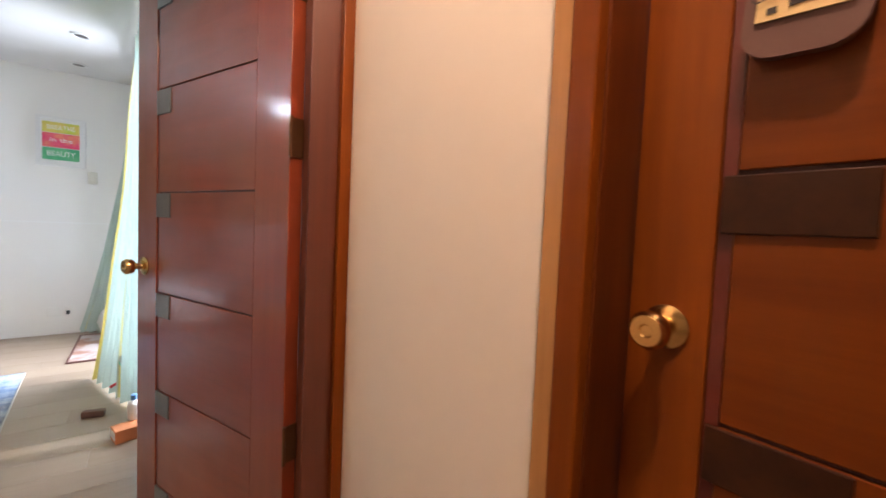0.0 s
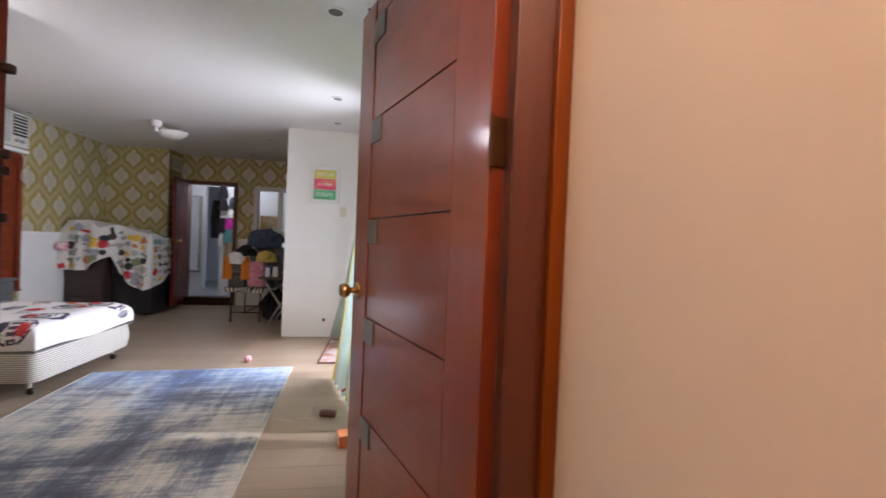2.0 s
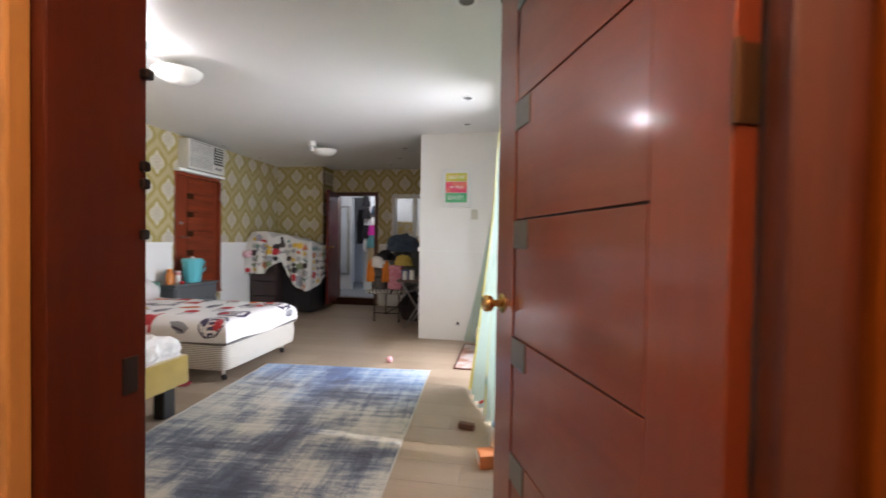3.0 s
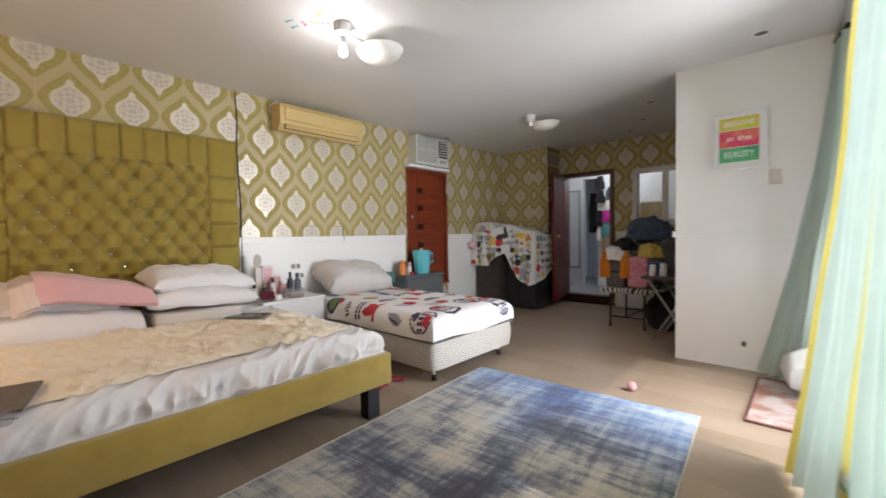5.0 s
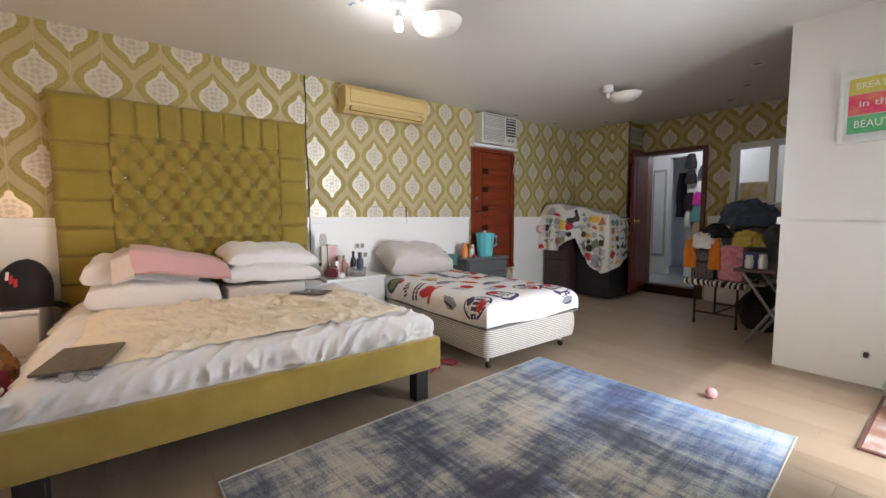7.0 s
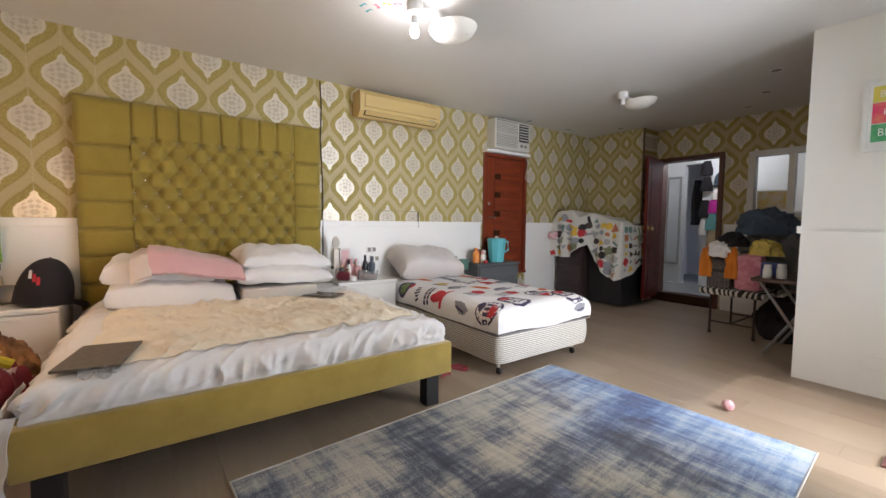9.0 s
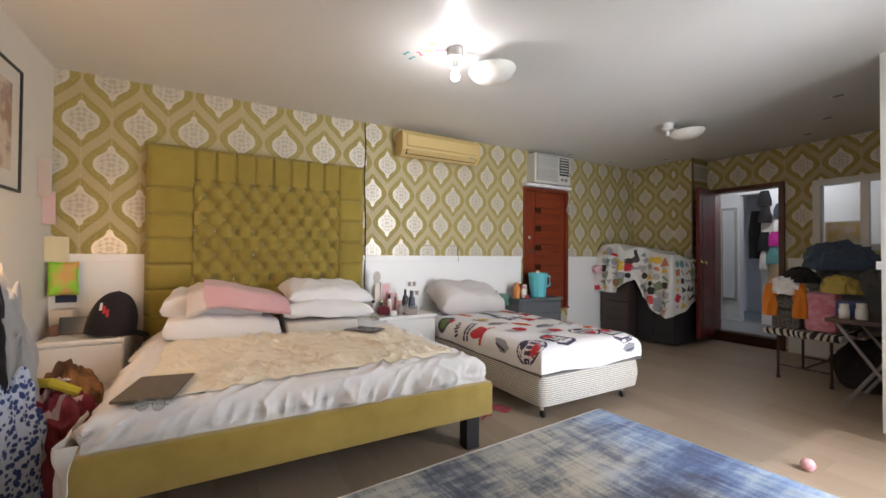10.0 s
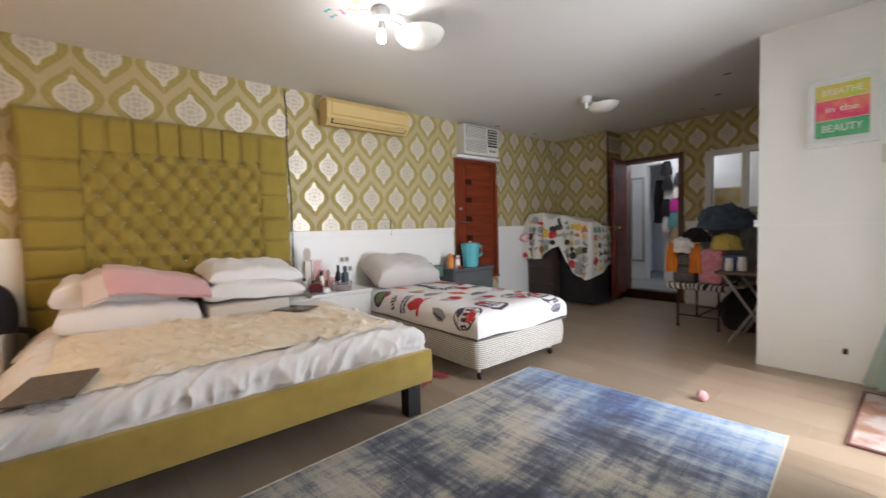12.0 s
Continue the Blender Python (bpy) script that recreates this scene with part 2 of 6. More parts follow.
VELVET = cloth("olive_velvet", (0.25, 0.185, 0.026), (0.36, 0.275, 0.05), 0.12, 700, 0.1, 0.2, 0.6)
YELLOWVELVET = cloth("mustard_velvet", (0.27, 0.18, 0.020), (0.46, 0.33, 0.075), 0.2, 700, 0.14, 0.5, 3.5)
LINEN = cloth("white_bed_linen", (0.78, 0.77, 0.77), None, 0.05, 900, 0.4, 0.1, 5.0)
IVORY = cloth("ivory_satin", (0.80, 0.72, 0.57), None, 0.07, 900, 0.35, 0.3, 5.0)
PINK = cloth("pink_blanket", (0.64, 0.38, 0.39), None, 0.1, 350, 0.5, 0.4)
GREYLINEN = cloth("grey_pillowcase", (0.58, 0.55, 0.53), None, 0.06, 900, 0.2, 0.1)
BLACKWOOD = plain("black_leg_paint", (0.02, 0.02, 0.022), 0.4)
TICKING = cloth("beige_ticking", (0.58, 0.53, 0.45), None, 0.08, 500, 0.2, 0.1)
PLASTIC = plain("white_plastic", (0.78, 0.78, 0.76), 0.35)


# ---- mesh helpers ----
def block(bm, x0, y0, z0, x1, y1, z1, m=None, bevel=0.0):
    made = bmesh.ops.create_cube(bm, size=1.0)["verts"]
    bmesh.ops.transform(bm, matrix=Matrix.LocRotScale(((x0 + x1) / 2, (y0 + y1) / 2, (z0 + z1) / 2), None, (abs(x1 - x0), abs(y1 - y0), abs(z1 - z0))), verts=made)
    if bevel:
        edges = list({e for v in made for e in v.link_edges})
        made = bmesh.ops.bevel(bm, geom=edges, offset=bevel, segments=2, profile=0.5, affect="EDGES")["verts"]
    if m is not None:
        bmesh.ops.transform(bm, matrix=m, verts=made)
    return bm


def boxes(*items, bevel=0.0, m=None):
    bm = bmesh.new()
    for b in items:
        block(bm, *b, m=m, bevel=bevel)
    return bm


def spin(profile, steps=24, m=None, bm=None):
    """A solid of revolution round z from (radius, height) pairs."""
    bm = bm or bmesh.new()
    rings = []
    for r, z in profile:
        rings.append([bm.verts.new(Vector((max(r, 1e-4) * math.cos(2 * math.pi * i / steps), max(r, 1e-4) * math.sin(2 * math.pi * i / steps), z))) for i in range(steps)])
    for p, q in zip(rings, rings[1:]):
        for i in range(steps):
            bm.faces.new((p[i], p[(i + 1) % steps], q[(i + 1) % steps], q[i]))
    bm.faces.new(reversed(rings[0]))
    bm.faces.new(rings[-1])
    if m is not None:
        bmesh.ops.transform(bm, matrix=m, verts=[v for r in rings for v in r])
    return bm


def tube(points, radius, sides=8, bm=None):
    """A round bar along a line of points."""
    bm = bm or bmesh.new()
    pts = [Vector(p) for p in points]
    rings = []
    for i, p in enumerate(pts):
        d = (pts[min(i + 1, len(pts) - 1)] - pts[max(i - 1, 0)]).normalized()
        side = d.cross(Vector((0, 0, 1)))
        side = side.normalized() if side.length > 0.05 else Vector((1, 0, 0))
        up = side.cross(d).normalized()
        rings.append([bm.verts.new(p + radius * (math.cos(a) * side + math.sin(a) * up)) for a in (2 * math.pi * j / sides for j in range(sides))])
    for p, q in zip(rings, rings[1:]):
        for j in range(sides):
            bm.faces.new((p[j], p[(j + 1) % sides], q[(j + 1) % sides], q[j]))
    bm.faces.new(reversed(rings[0]))
    bm.faces.new(rings[-1])
    return bm


def sheet(nu, nv, fn, thick=0.0):
    """A surface from fn(u, v), with thickness if asked."""
    bm = bmesh.new()
    g = [[bm.verts.new(fn(i / nu, j / nv)) for j in range(nv + 1)] for i in range(nu + 1)]
    for i in range(nu):
        for j in range(nv):
            bm.faces.new((g[i][j], g[i + 1][j], g[i + 1][j + 1], g[i][j + 1]))
    if thick:
        bm.normal_update()
        bmesh.ops.solidify(bm, geom=list(bm.faces), thickness=thick)
    return bm


def cushion(w, d, h, m, crease=0.01, seed=0, power=5.0, n=26, puff=0.36):
    """A stuffed pillow w x d x h about its centre, with pinched corners."""
    bm = bmesh.new()
    for sign in (1, -1):
        g = []
        for i in range(n + 1):
            row = []
            for j in range(n + 1):
                u, v = 2 * i / n - 1, 2 * j / n - 1
                fill = max(0.0, (1 - abs(u) ** power) * (1 - abs(v) ** power)) ** puff
                pinch = 1 - 0.05 * (1 - abs(u * v)) * max(abs(u), abs(v)) ** 4
                p = Vector((u * w / 2 * pinch, v * d / 2 * pinch, h * fill * (0.66 if sign > 0 else -0.34)))
                q = Vector((p.x * 5 + seed * 3.1, p.y * 5, p.z * 3))
                p.z += (noise.noise(q) * 1.6 + noise.noise(q * 2.7) * 0.7) * crease * (0.4 + fill)
                row.append(bm.verts.new(p))
            g.append(row)
        for i in range(n):
            for j in range(n):
                f = (g[i][j], g[i + 1][j], g[i + 1][j + 1], g[i][j + 1])
                bm.faces.new(f if sign > 0 else tuple(reversed(f)))
    bmesh.ops.remove_doubles(bm, verts=list(bm.verts), dist=0.002)
    bmesh.ops.transform(bm, matrix=m, verts=list(bm.verts))
    return bm


def mesh_of(name, bm, material, smooth=False):
    bmesh.ops.recalc_face_normals(bm, faces=list(bm.faces))
    data = bpy.data.meshes.new(name)
    bm.to_mesh(data)
    bm.free()
    data.materials.append(material)
    if smooth:
        data.shade_smooth()
        data.set_sharp_from_angle(angle=radians(40))
    return data


def part(name, bm, material, parent=None, label="", smooth=False):
    ob = new(name, mesh_of(name, bm, material, smooth))
    if parent is not None:
        ob.parent = parent
    return tagged(ob, label)


def thing(name, label, category, group="", m=None):
    ob = new(name)
    ob.empty_display_size = 0.1
    if m is not None:
        ob.matrix_basis = m
    return tagged(ob, label, category, group)


def setting(name, bm, material, label, category, smooth=False):
    return tagged(part(name, bm, material, None, "", smooth), label, category, "", "structure")


def solo(name, bm, material, label, category, group="", smooth=True):
    return tagged(part(name, bm, material, None, "", smooth), label, category, group)


# ---- the shell ----
TOP = 2.57
WEST, FAR_A, FAR_B, SOUTH = -4.25, 8.50, 8.90, 1.60
setting("floor", boxes((-4.45, -2.8, -0.2, 0.9, 8.95, -0.012)), paint("floor_screed", (0.16, 0.13, 0.10), 0.8), "grey-beige laminate plank floor of the bedroom", "floor")
setting("ceiling", boxes((-4.45, -2.8, TOP, 0.9, 11.9, TOP + 0.15)), CEIL, "flat white painted bedroom ceiling", "ceiling")

west = setting("wall_west", boxes((WEST - 0.15, SOUTH - 0.15, 0, WEST, 6.19, TOP), (WEST - 0.15, 6.97, 0, WEST, FAR_A + 0.1, TOP),
                                 (WEST - 0.15, 6.19, 2.09, WEST, 6.97, TOP), (WEST - 0.15, 6.19, 0, WEST, 6.97, 0.46)), PAPER,
               "bedroom wall in olive damask wallpaper above white panelling", "wall")
setting("wall_far_corner", boxes((WEST - 0.15, FAR_A, 0, -3.34, FAR_B + 0.15, TOP)), PAPER_FAR, "projecting end wall in olive damask wallpaper", "wall")
setting("wall_far", boxes((-3.34, FAR_B, 0, -3.26, FAR_B + 0.15, TOP), (-3.26, FAR_B, 2.10, -2.45, FAR_B + 0.15, TOP), (-2.45, FAR_B, 0, -2.16, FAR_B + 0.15, TOP),
                          (-2.16, FAR_B, 2.10, -1.20, FAR_B + 0.15, TOP), (-2.16, FAR_B, 0, -1.20, FAR_B + 0.15, 1.26), (-1.20, FAR_B, 0, 0.3, FAR_B + 0.15, TOP),
                          (-3.26, FAR_B, -0.1, -2.45, FAR_B + 0.15, 0.05)), PAPER_END, "end wall in olive damask wallpaper round a doorway", "wall")
setting("wall_pier", boxes((-1.09, 6.60, 0, 0.12, 6.78, TOP)), WHITE, "white painted projecting wall with a framed picture", "wall")
setting("wall_closet_side", boxes((-0.02, 6.78, 0, 0.12, FAR_B, TOP)), WHITE, "white painted side wall behind the pier", "wall")
setting("wall_south", boxes((WEST, SOUTH - 0.15, 0, -0.75, SOUTH, TOP)), CREAM, "cream painted side wall with a framed drawing", "wall")
setting("wall_hall_west", boxes((-3.34, -2.6, 0, -3.2, SOUTH - 0.15, TOP), (-0.88, SOUTH, 0, -0.75, 2.27, TOP), (-0.75, 2.14, 0, -0.61, 2.27, TOP)), CREAM, "cream painted hallway wall", "wall")
setting("wall_entry_head", boxes((-0.61, 2.14, 2.13, 0.44, 2.27, TOP)), CREAM, "cream painted wall over the bedroom doorway", "wall")
setting("wall_hall_east", boxes((0.44, 1.553, 0, 0.58, 2.40, TOP), (0.44, 0.60, 2.12, 0.58, 1.553, TOP), (0.44, -2.6, 0, 0.58, 0.60, TOP)), CREAM, "cream painted hallway wall between two doors", "wall")
setting("wall_hall_south", boxes((-3.34, -2.75, 0, 0.58, -2.6, TOP)), CREAM, "cream painted hallway end wall", "wall")
setting("wall_east", boxes((0.44, 2.40, 0, 0.58, 3.55, TOP), (0.12, 3.55, 0, 0.58, 3.85, TOP), (0.12, 3.85, 2.40, 0.27, 6.35, TOP), (0.12, 6.35, 0, 0.27, 6.60, TOP)), WHITE,
        "white painted window wall of the bedroom", "wall")
setting("ground", boxes((0.58, -30, -0.4, 60, 45, -0.3)), paint("pale_concrete", (0.36, 0.35, 0.33), 0.9), "pale concrete ground outside the window", "ground")


def wainscot(name, x0, y0, x1, y1, face, label):
    """White panel with a cap rail; face is the side it shows."""
    body = setting(name, boxes((x0, y0, 0, x1, y1, 1.165)), WAINSCOT, label, "wainscot")
    dx, dy = (0.008, 0) if face == "x" else (0, -0.008)
    part("cap_rail", boxes((min(x0, x0 + dx), min(y0, y0 + dy), 1.105, max(x1, x1 + dx), max(y1, y1 + dy), 1.168), bevel=0.003), WAINSCOT, body)


wainscot("wainscot_west", WEST, SOUTH, WEST + 0.014, 6.15, "x", "white wooden wall panelling with a cap rail")
wainscot("wainscot_west_far", WEST, 7.01, WEST + 0.014, FAR_A, "x", "white wooden wall panelling with a cap rail")
wainscot("wainscot_far", -2.40, FAR_B - 0.014, -0.02, FAR_B, "y", "white wooden wall panelling under the window")
wainscot("wainscot_far_corner", WEST + 0.014, FAR_A - 0.014, -3.34, FAR_A, "y", "white wooden wall panelling in the corner")


# ---- doors ----
def knob(parent, x, y, z, m, material=BRASS, size=1.0):
    """A round knob with its rose; m turns the z axis out of the leaf."""
    base = Matrix.Translation((x, y, z)) @ m @ Matrix.Scale(size, 4)
    rose = part("knob", spin([(0.0, 0.0), (0.033, 0.0), (0.033, 0.004), (0.026, 0.009), (0.012, 0.012), (0.011, 0.03), (0.022, 0.036), (0.0275, 0.046), (0.0275, 0.058), (0.022, 0.066), (0.010, 0.066), (0.008, 0.063), (0.0, 0.063)], 28, base), material, parent, "polished brass door knob", True)
    return rose


def door_leaf(parent, width, height, z0, spots, stile, inlay, wood_v, wood_h, inlay_mat, side=1, half=0.02):
    """A leaf along local x from the hinge, its show face towards side * y; planks, grooves and dark inlays."""
    s = side
    part("core", boxes((0.002, -s * half, z0 + 0.002, width - 0.002, s * (half - 0.006), z0 + height - 0.002)), GROOVE, parent)
    hs, ls = stile
    part("hinge_stile", boxes((0, -s * (half + 0.001), z0, hs, s * half, z0 + height), bevel=0.002), wood_v, parent)
    part("lock_stile", boxes((width - ls, -s * (half + 0.001), z0, width, s * half, z0 + height), bevel=0.002), wood_v, parent)
    right = width - ls - 0.016
    edges = [z0 + height + 0.002] + list(spots) + [z0 - 0.002]
    for hi, lo in zip(edges, edges[1:]):
        part("panel", boxes((hs + 0.0015, 0, lo + 0.0025, right, s * (half - 0.001), hi - 0.0025), bevel=0.0015), wood_h, parent)
    part("groove_strip", boxes((right + 0.001, 0, z0 + 0.002, width - ls - 0.001, s * (half - 0.004), z0 + height - 0.002)), GROOVERED, parent, "recessed deep red strip")
    w, h = inlay
    for z in spots:
        part("inlay", boxes((right - w, s * (half - 0.004), z - h, right + 0.012, s * (half + 0.003), z - 0.003), bevel=0.0015), inlay_mat, parent, "dark rectangular inlay")


def hinge(parent, x, y, z, m=None):
    b = boxes((x - 0.0015, y - 0.019, z - 0.05, x + 0.0015, y + 0.017, z + 0.05))
    spin([(0.005, -0.052), (0.005, 0.052)], 10, Matrix.Translation((x - 0.003, y + 0.021, z)), b)
    part("hinge", b, DULL, parent, "worn brass butt hinge")


DULL = plain("dull_brass", (0.12, 0.055, 0.022), 0.45, 0.6)
OUT_PLUS = Matrix.Rotation(radians(-90), 4, "X")
OUT_MINUS = Matrix.Rotation(radians(90), 4, "X")

door_1 = thing("door_1", "open red varnished wooden bedroom door with square inlays", "door", "", pose(0.322, 2.272, 0, 0, 0, math.degrees(math.atan2(0.933, -0.36))))
door_1["kind"] = "structure"
door_leaf(door_1, 0.868, 2.07, 0.012, (2.005, 1.648, 1.295, 0.944, 0.592, 0.24), (0.145, 0.147), (0.084, 0.085), MAHOGANY, MAHOGANY_H, SLATE)
knob(door_1, 0.808, 0.02, 1.03, OUT_PLUS)
knob(door_1, 0.808, -0.02, 1.03, OUT_MINUS)
for hz in (1.83, 1.43, 0.62):
    hinge(door_1, -0.002, 0.0, hz)

BLACKIRON = plain("black_iron", (0.02, 0.015, 0.013), 0.5, 0.5)
frame_1 = setting("door_frame_1", boxes((0.336, 2.213, 0, 0.438, 2.262, 2.13), bevel=0.003), FRAMEWOOD, "red varnished wooden door frame of the bedroom", "door frame")
part("rebate", boxes((0.352, 2.263, 0, 0.438, 2.34, 2.13), bevel=0.002), FRAMEWOOD, frame_1)
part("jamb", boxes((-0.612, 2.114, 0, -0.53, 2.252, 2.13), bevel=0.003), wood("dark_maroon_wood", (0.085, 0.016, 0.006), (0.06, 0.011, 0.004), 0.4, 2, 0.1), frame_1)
part("head", boxes((-0.53, 2.13, 2.085, 0.336, 2.29, 2.16), bevel=0.003), MAHOGANY, frame_1)
part("casing", boxes((0.408, 2.190, 0, 0.4385, 2.212, 2.16), bevel=0.003), ORANGEWOOD, frame_1)
# Orange-lit wall strip, built as a casing with the lamp's warmth in its colour.
part("casing", boxes((-0.70, 2.088, 0, -0.548, 2.113, 2.16), bevel=0.003), LITOCHRE, frame_1)
for hz, hw in ((1.475, 0.016), (1.335, 0.010), (1.308, 0.010), (1.23, 0.009)):
    part("bolt", boxes((-0.529, 2.236, hz - 0.008, -0.529 + hw, 2.250, hz + 0.008), bevel=0.0035), BLACKIRON, frame_1, "small dark iron bolt")
part("strike_plate", boxes((-0.5315, 2.212, 0.99, -0.5275, 2.236, 1.045), bevel=0.001), BLACKIRON, frame_1, "dark worn strike plate")

door_2 = thing("door_2", "closed orange varnished wooden hallway door with dark inlays", "door", "", pose(0.535, 0.645, 0, 0, 0, 90))
door_2["kind"] = "structure"
door_leaf(door_2, 0.826, 2.06, 0.012, (2.0, 1.64, 1.286, 1.008, 0.66, 0.30), (0.12, 0.092), (0.107, 0.066), ORANGEWOOD, ORANGEWOOD_H, EBONY)
knob(door_2, 0.779, 0.02, 1.106, OUT_PLUS, BRASS, 0.80)
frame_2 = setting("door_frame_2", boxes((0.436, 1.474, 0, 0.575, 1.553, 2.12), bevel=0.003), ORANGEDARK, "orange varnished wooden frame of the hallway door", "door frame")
part("jamb", boxes((0.436, 0.602, 0, 0.575, 0.642, 2.12), bevel=0.003), ORANGEWOOD, frame_2)
part("head", boxes((0.436, 0.642, 2.075, 0.575, 1.474, 2.119), bevel=0.003), ORANGEWOOD, frame_2)
part("casing", boxes((0.418, 1.478, 0, 0.4385, 1.515, 2.16), bevel=0.003), ORANGEWOOD, frame_2)
# Casing's lit edge, given its own bead with the light in the ochre.
part("bead", boxes((0.426, 1.516, 0, 0.4385, 1.549, 2.16), bevel=0.003), LITOCHRE, frame_2)
part("casing", boxes((0.414, 0.56, 0, 0.4385, 0.62, 2.16), bevel=0.003), ORANGEWOOD, frame_2)

sign = thing("door_sign", "brown hanging plaque with a cream lettered card", "sign")
sp = pose(0.500, 1.315, 1.447, 0, 0, 0)
sb = boxes((-0.006, -0.047, -0.055, 0.006, 0.047, 0.075))
corner = [e for e in sb.edges if abs(e.verts[0].co.x - e.verts[1].co.x) > 0.005]
bmesh.ops.bevel(sb, geom=corner, offset=0.028, segments=5, profile=0.5, affect="EDGES")
bmesh.ops.transform(sb, matrix=sp @ pose(0, 0, 0, 4, 0, 0), verts=list(sb.verts))
part("board", sb, paint("brown_plaque", (0.10, 0.045, 0.035), 0.6), sign, "", True)
part("card", boxes((-0.0085, -0.036, -0.02, -0.0065, 0.036, 0.055), m=sp @ pose(0, 0, 0, 4, 0, 0)), plain("cream_card", (0.72, 0.56, 0.26), 0.6), sign, "cream paper card")


def words(name, text, size, m, material, parent=None, width=None):
    data = bpy.data.curves.new(name, "FONT")
    data.body, data.size, data.align_x, data.align_y, data.extrude = text, size, "CENTER", "CENTER", 0.0004
    tmp = bpy.data.objects.new(name, data)
    scene.collection.objects.link(tmp)
    bpy.context.view_layer.update()
    got = bpy.data.meshes.new_from_object(tmp.evaluated_get(bpy.context.evaluated_depsgraph_get()))
    bpy.data.objects.remove(tmp)
    if width:
        xs = [v.co.x for v in got.vertices]
        got.transform(Matrix.Scale(width / (max(xs) - min(xs)), 4, (1, 0, 0)))
    got.transform(m)
    got.materials.clear()
    got.materials.append(material)
    ob = new(name, got)
    if parent is not None:
        ob.parent = parent
    return ob


INK = plain("black_ink", (0.015, 0.013, 0.012), 0.6)
face_w = Matrix(((0, 0, -1, 0), (-1, 0, 0, 0), (0, 1, 0, 0), (0, 0, 0, 1)))
words("lettering", "CAMP", 0.014, sp @ Matrix.Translation((-0.0105, 0.022, 0.005)) @ face_w, INK, sign)
for dy, dz, w in ((0.02, 0.028, 0.03), (0.0, -0.008, 0.022), (0.024, -0.010, 0.008), (-0.028, 0.004, 0.012)):
    part("lettering_bar", boxes((-0.0095, dy - w / 2, dz - 0.003, -0.0086, dy + w / 2, dz + 0.003), m=sp), INK, sign)
ringb = bmesh.new()
spin([(0.013, 0), (0.013, 0.0008), (0.0115, 0.0008), (0.0115, 0)], 20, sp @ Matrix.Translation((-0.0095, -0.005, 0.018)) @ face_w, ringb)
part("drawn_ring", ringb, INK, sign)

door_3 = thing("door_3", "closed red wooden door with dark square inlays and lever", "door", "", pose(-4.28, 6.955, 0, 0, 0, -90))
door_3["kind"] = "structure"
REDWOOD = wood("red_brown_wood", (0.30, 0.055, 0.016), (0.14, 0.022, 0.008), 0.35, 2, 0.2)
REDWOOD_H = wood("red_brown_wood_across", (0.32, 0.06, 0.017), (0.14, 0.022, 0.008), 0.35, 0, 0.2)
door_leaf(door_3, 0.72, 1.57, 0.475, (1.83, 1.58, 1.32, 1.06, 0.8), (0.06, 0.17), (0.10, 0.075), REDWOOD, REDWOOD_H, EBONY, 1)
part("lever", tube([(0.645, 0.022, 1.235), (0.645, 0.055, 1.235), (0.56, 0.06, 1.235)], 0.009), STEEL, door_3, "steel lever handle")
part("lock", spin([(0.022, 0), (0.022, 0.008), (0.012, 0.012), (0.012, 0.018)], 16, Matrix.Translation((0.645, 0.02, 1.42)) @ OUT_PLUS), STEEL, door_3, "steel deadlock", True)
frame_3 = setting("door_frame_3", boxes((WEST - 0.12, 6.955, 0.46, WEST + 0.022, 7.01, 2.09), bevel=0.003), REDWOOD, "red wooden frame of the closed door", "door frame")
part("jamb", boxes((WEST - 0.12, 6.19, 0.46, WEST + 0.022, 6.233, 2.09), bevel=0.003), REDWOOD, frame_3)
part("head", boxes((WEST - 0.12, 6.235, 2.048, WEST + 0.022, 6.953, 2.09), bevel=0.003), REDWOOD, frame_3)
part("sill", boxes((WEST - 0.12, 6.15, 0.44, WEST + 0.03, 7.02, 0.47), bevel=0.003), REDWOOD, frame_3)

frame_4 = setting("door_frame_4", boxes((-3.32, FAR_B - 0.03, 0.0, -3.24, FAR_B + 0.16, 2.14), bevel=0.003), FRAMEWOOD, "dark red wooden frame of the far doorway", "door frame")
part("jamb", boxes((-2.49, FAR_B - 0.03, 0.0, -2.43, FAR_B + 0.16, 2.14), bevel=0.003), FRAMEWOOD, frame_4)
part("head", boxes((-3.24, FAR_B - 0.03, 2.085, -2.49, FAR_B + 0.16, 2.14), bevel=0.003), FRAMEWOOD, frame_4)
part("sill", boxes((-3.24, FAR_B - 0.03, 0, -2.49, FAR_B + 0.16, 0.13), bevel=0.003), EBONY, frame_4)
door_4 = thing("door_4", "open dark red wooden door to the dressing room", "door", "", pose(-3.235, FAR_B - 0.05, 0, 0, 0, -78))
door_4["kind"] = "structure"
DARKRED = wood("dark_red_wood", (0.15, 0.016, 0.010), (0.10, 0.010, 0.007), 0.35, 2, 0.15)
part("leaf", boxes((0, -0.02, 0.10, 0.70, 0.02, 2.10), bevel=0.003), DARKRED, door_4)
part("raised_panel", boxes((0.12, 0.02, 0.25, 0.58, 0.026, 1.95), bevel=0.004), DARKRED, door_4)
knob(door_4, 0.64, 0.02, 1.10, OUT_PLUS)
knob(door_4, 0.64, -0.02, 1.10, OUT_MINUS)


# ---- rug ----
RUGW, RUGL = 1.60, 2.36


def rug_top(u, v):
    x, y = RUGW * u + 0.006 * noise.noise(Vector((0, v * 5, 3))), RUGL * v + 0.006 * noise.noise(Vector((u * 5, 0, 8)))
    edge = min(u * RUGW, (1 - u) * RUGW, v * RUGL, (1 - v) * RUGL)
    return Vector((x, y, 0.009 - 0.003 * max(0.0, 1 - edge / 0.012) + 0.0015 * noise.noise(Vector((x * 3, y * 3, 0)))))


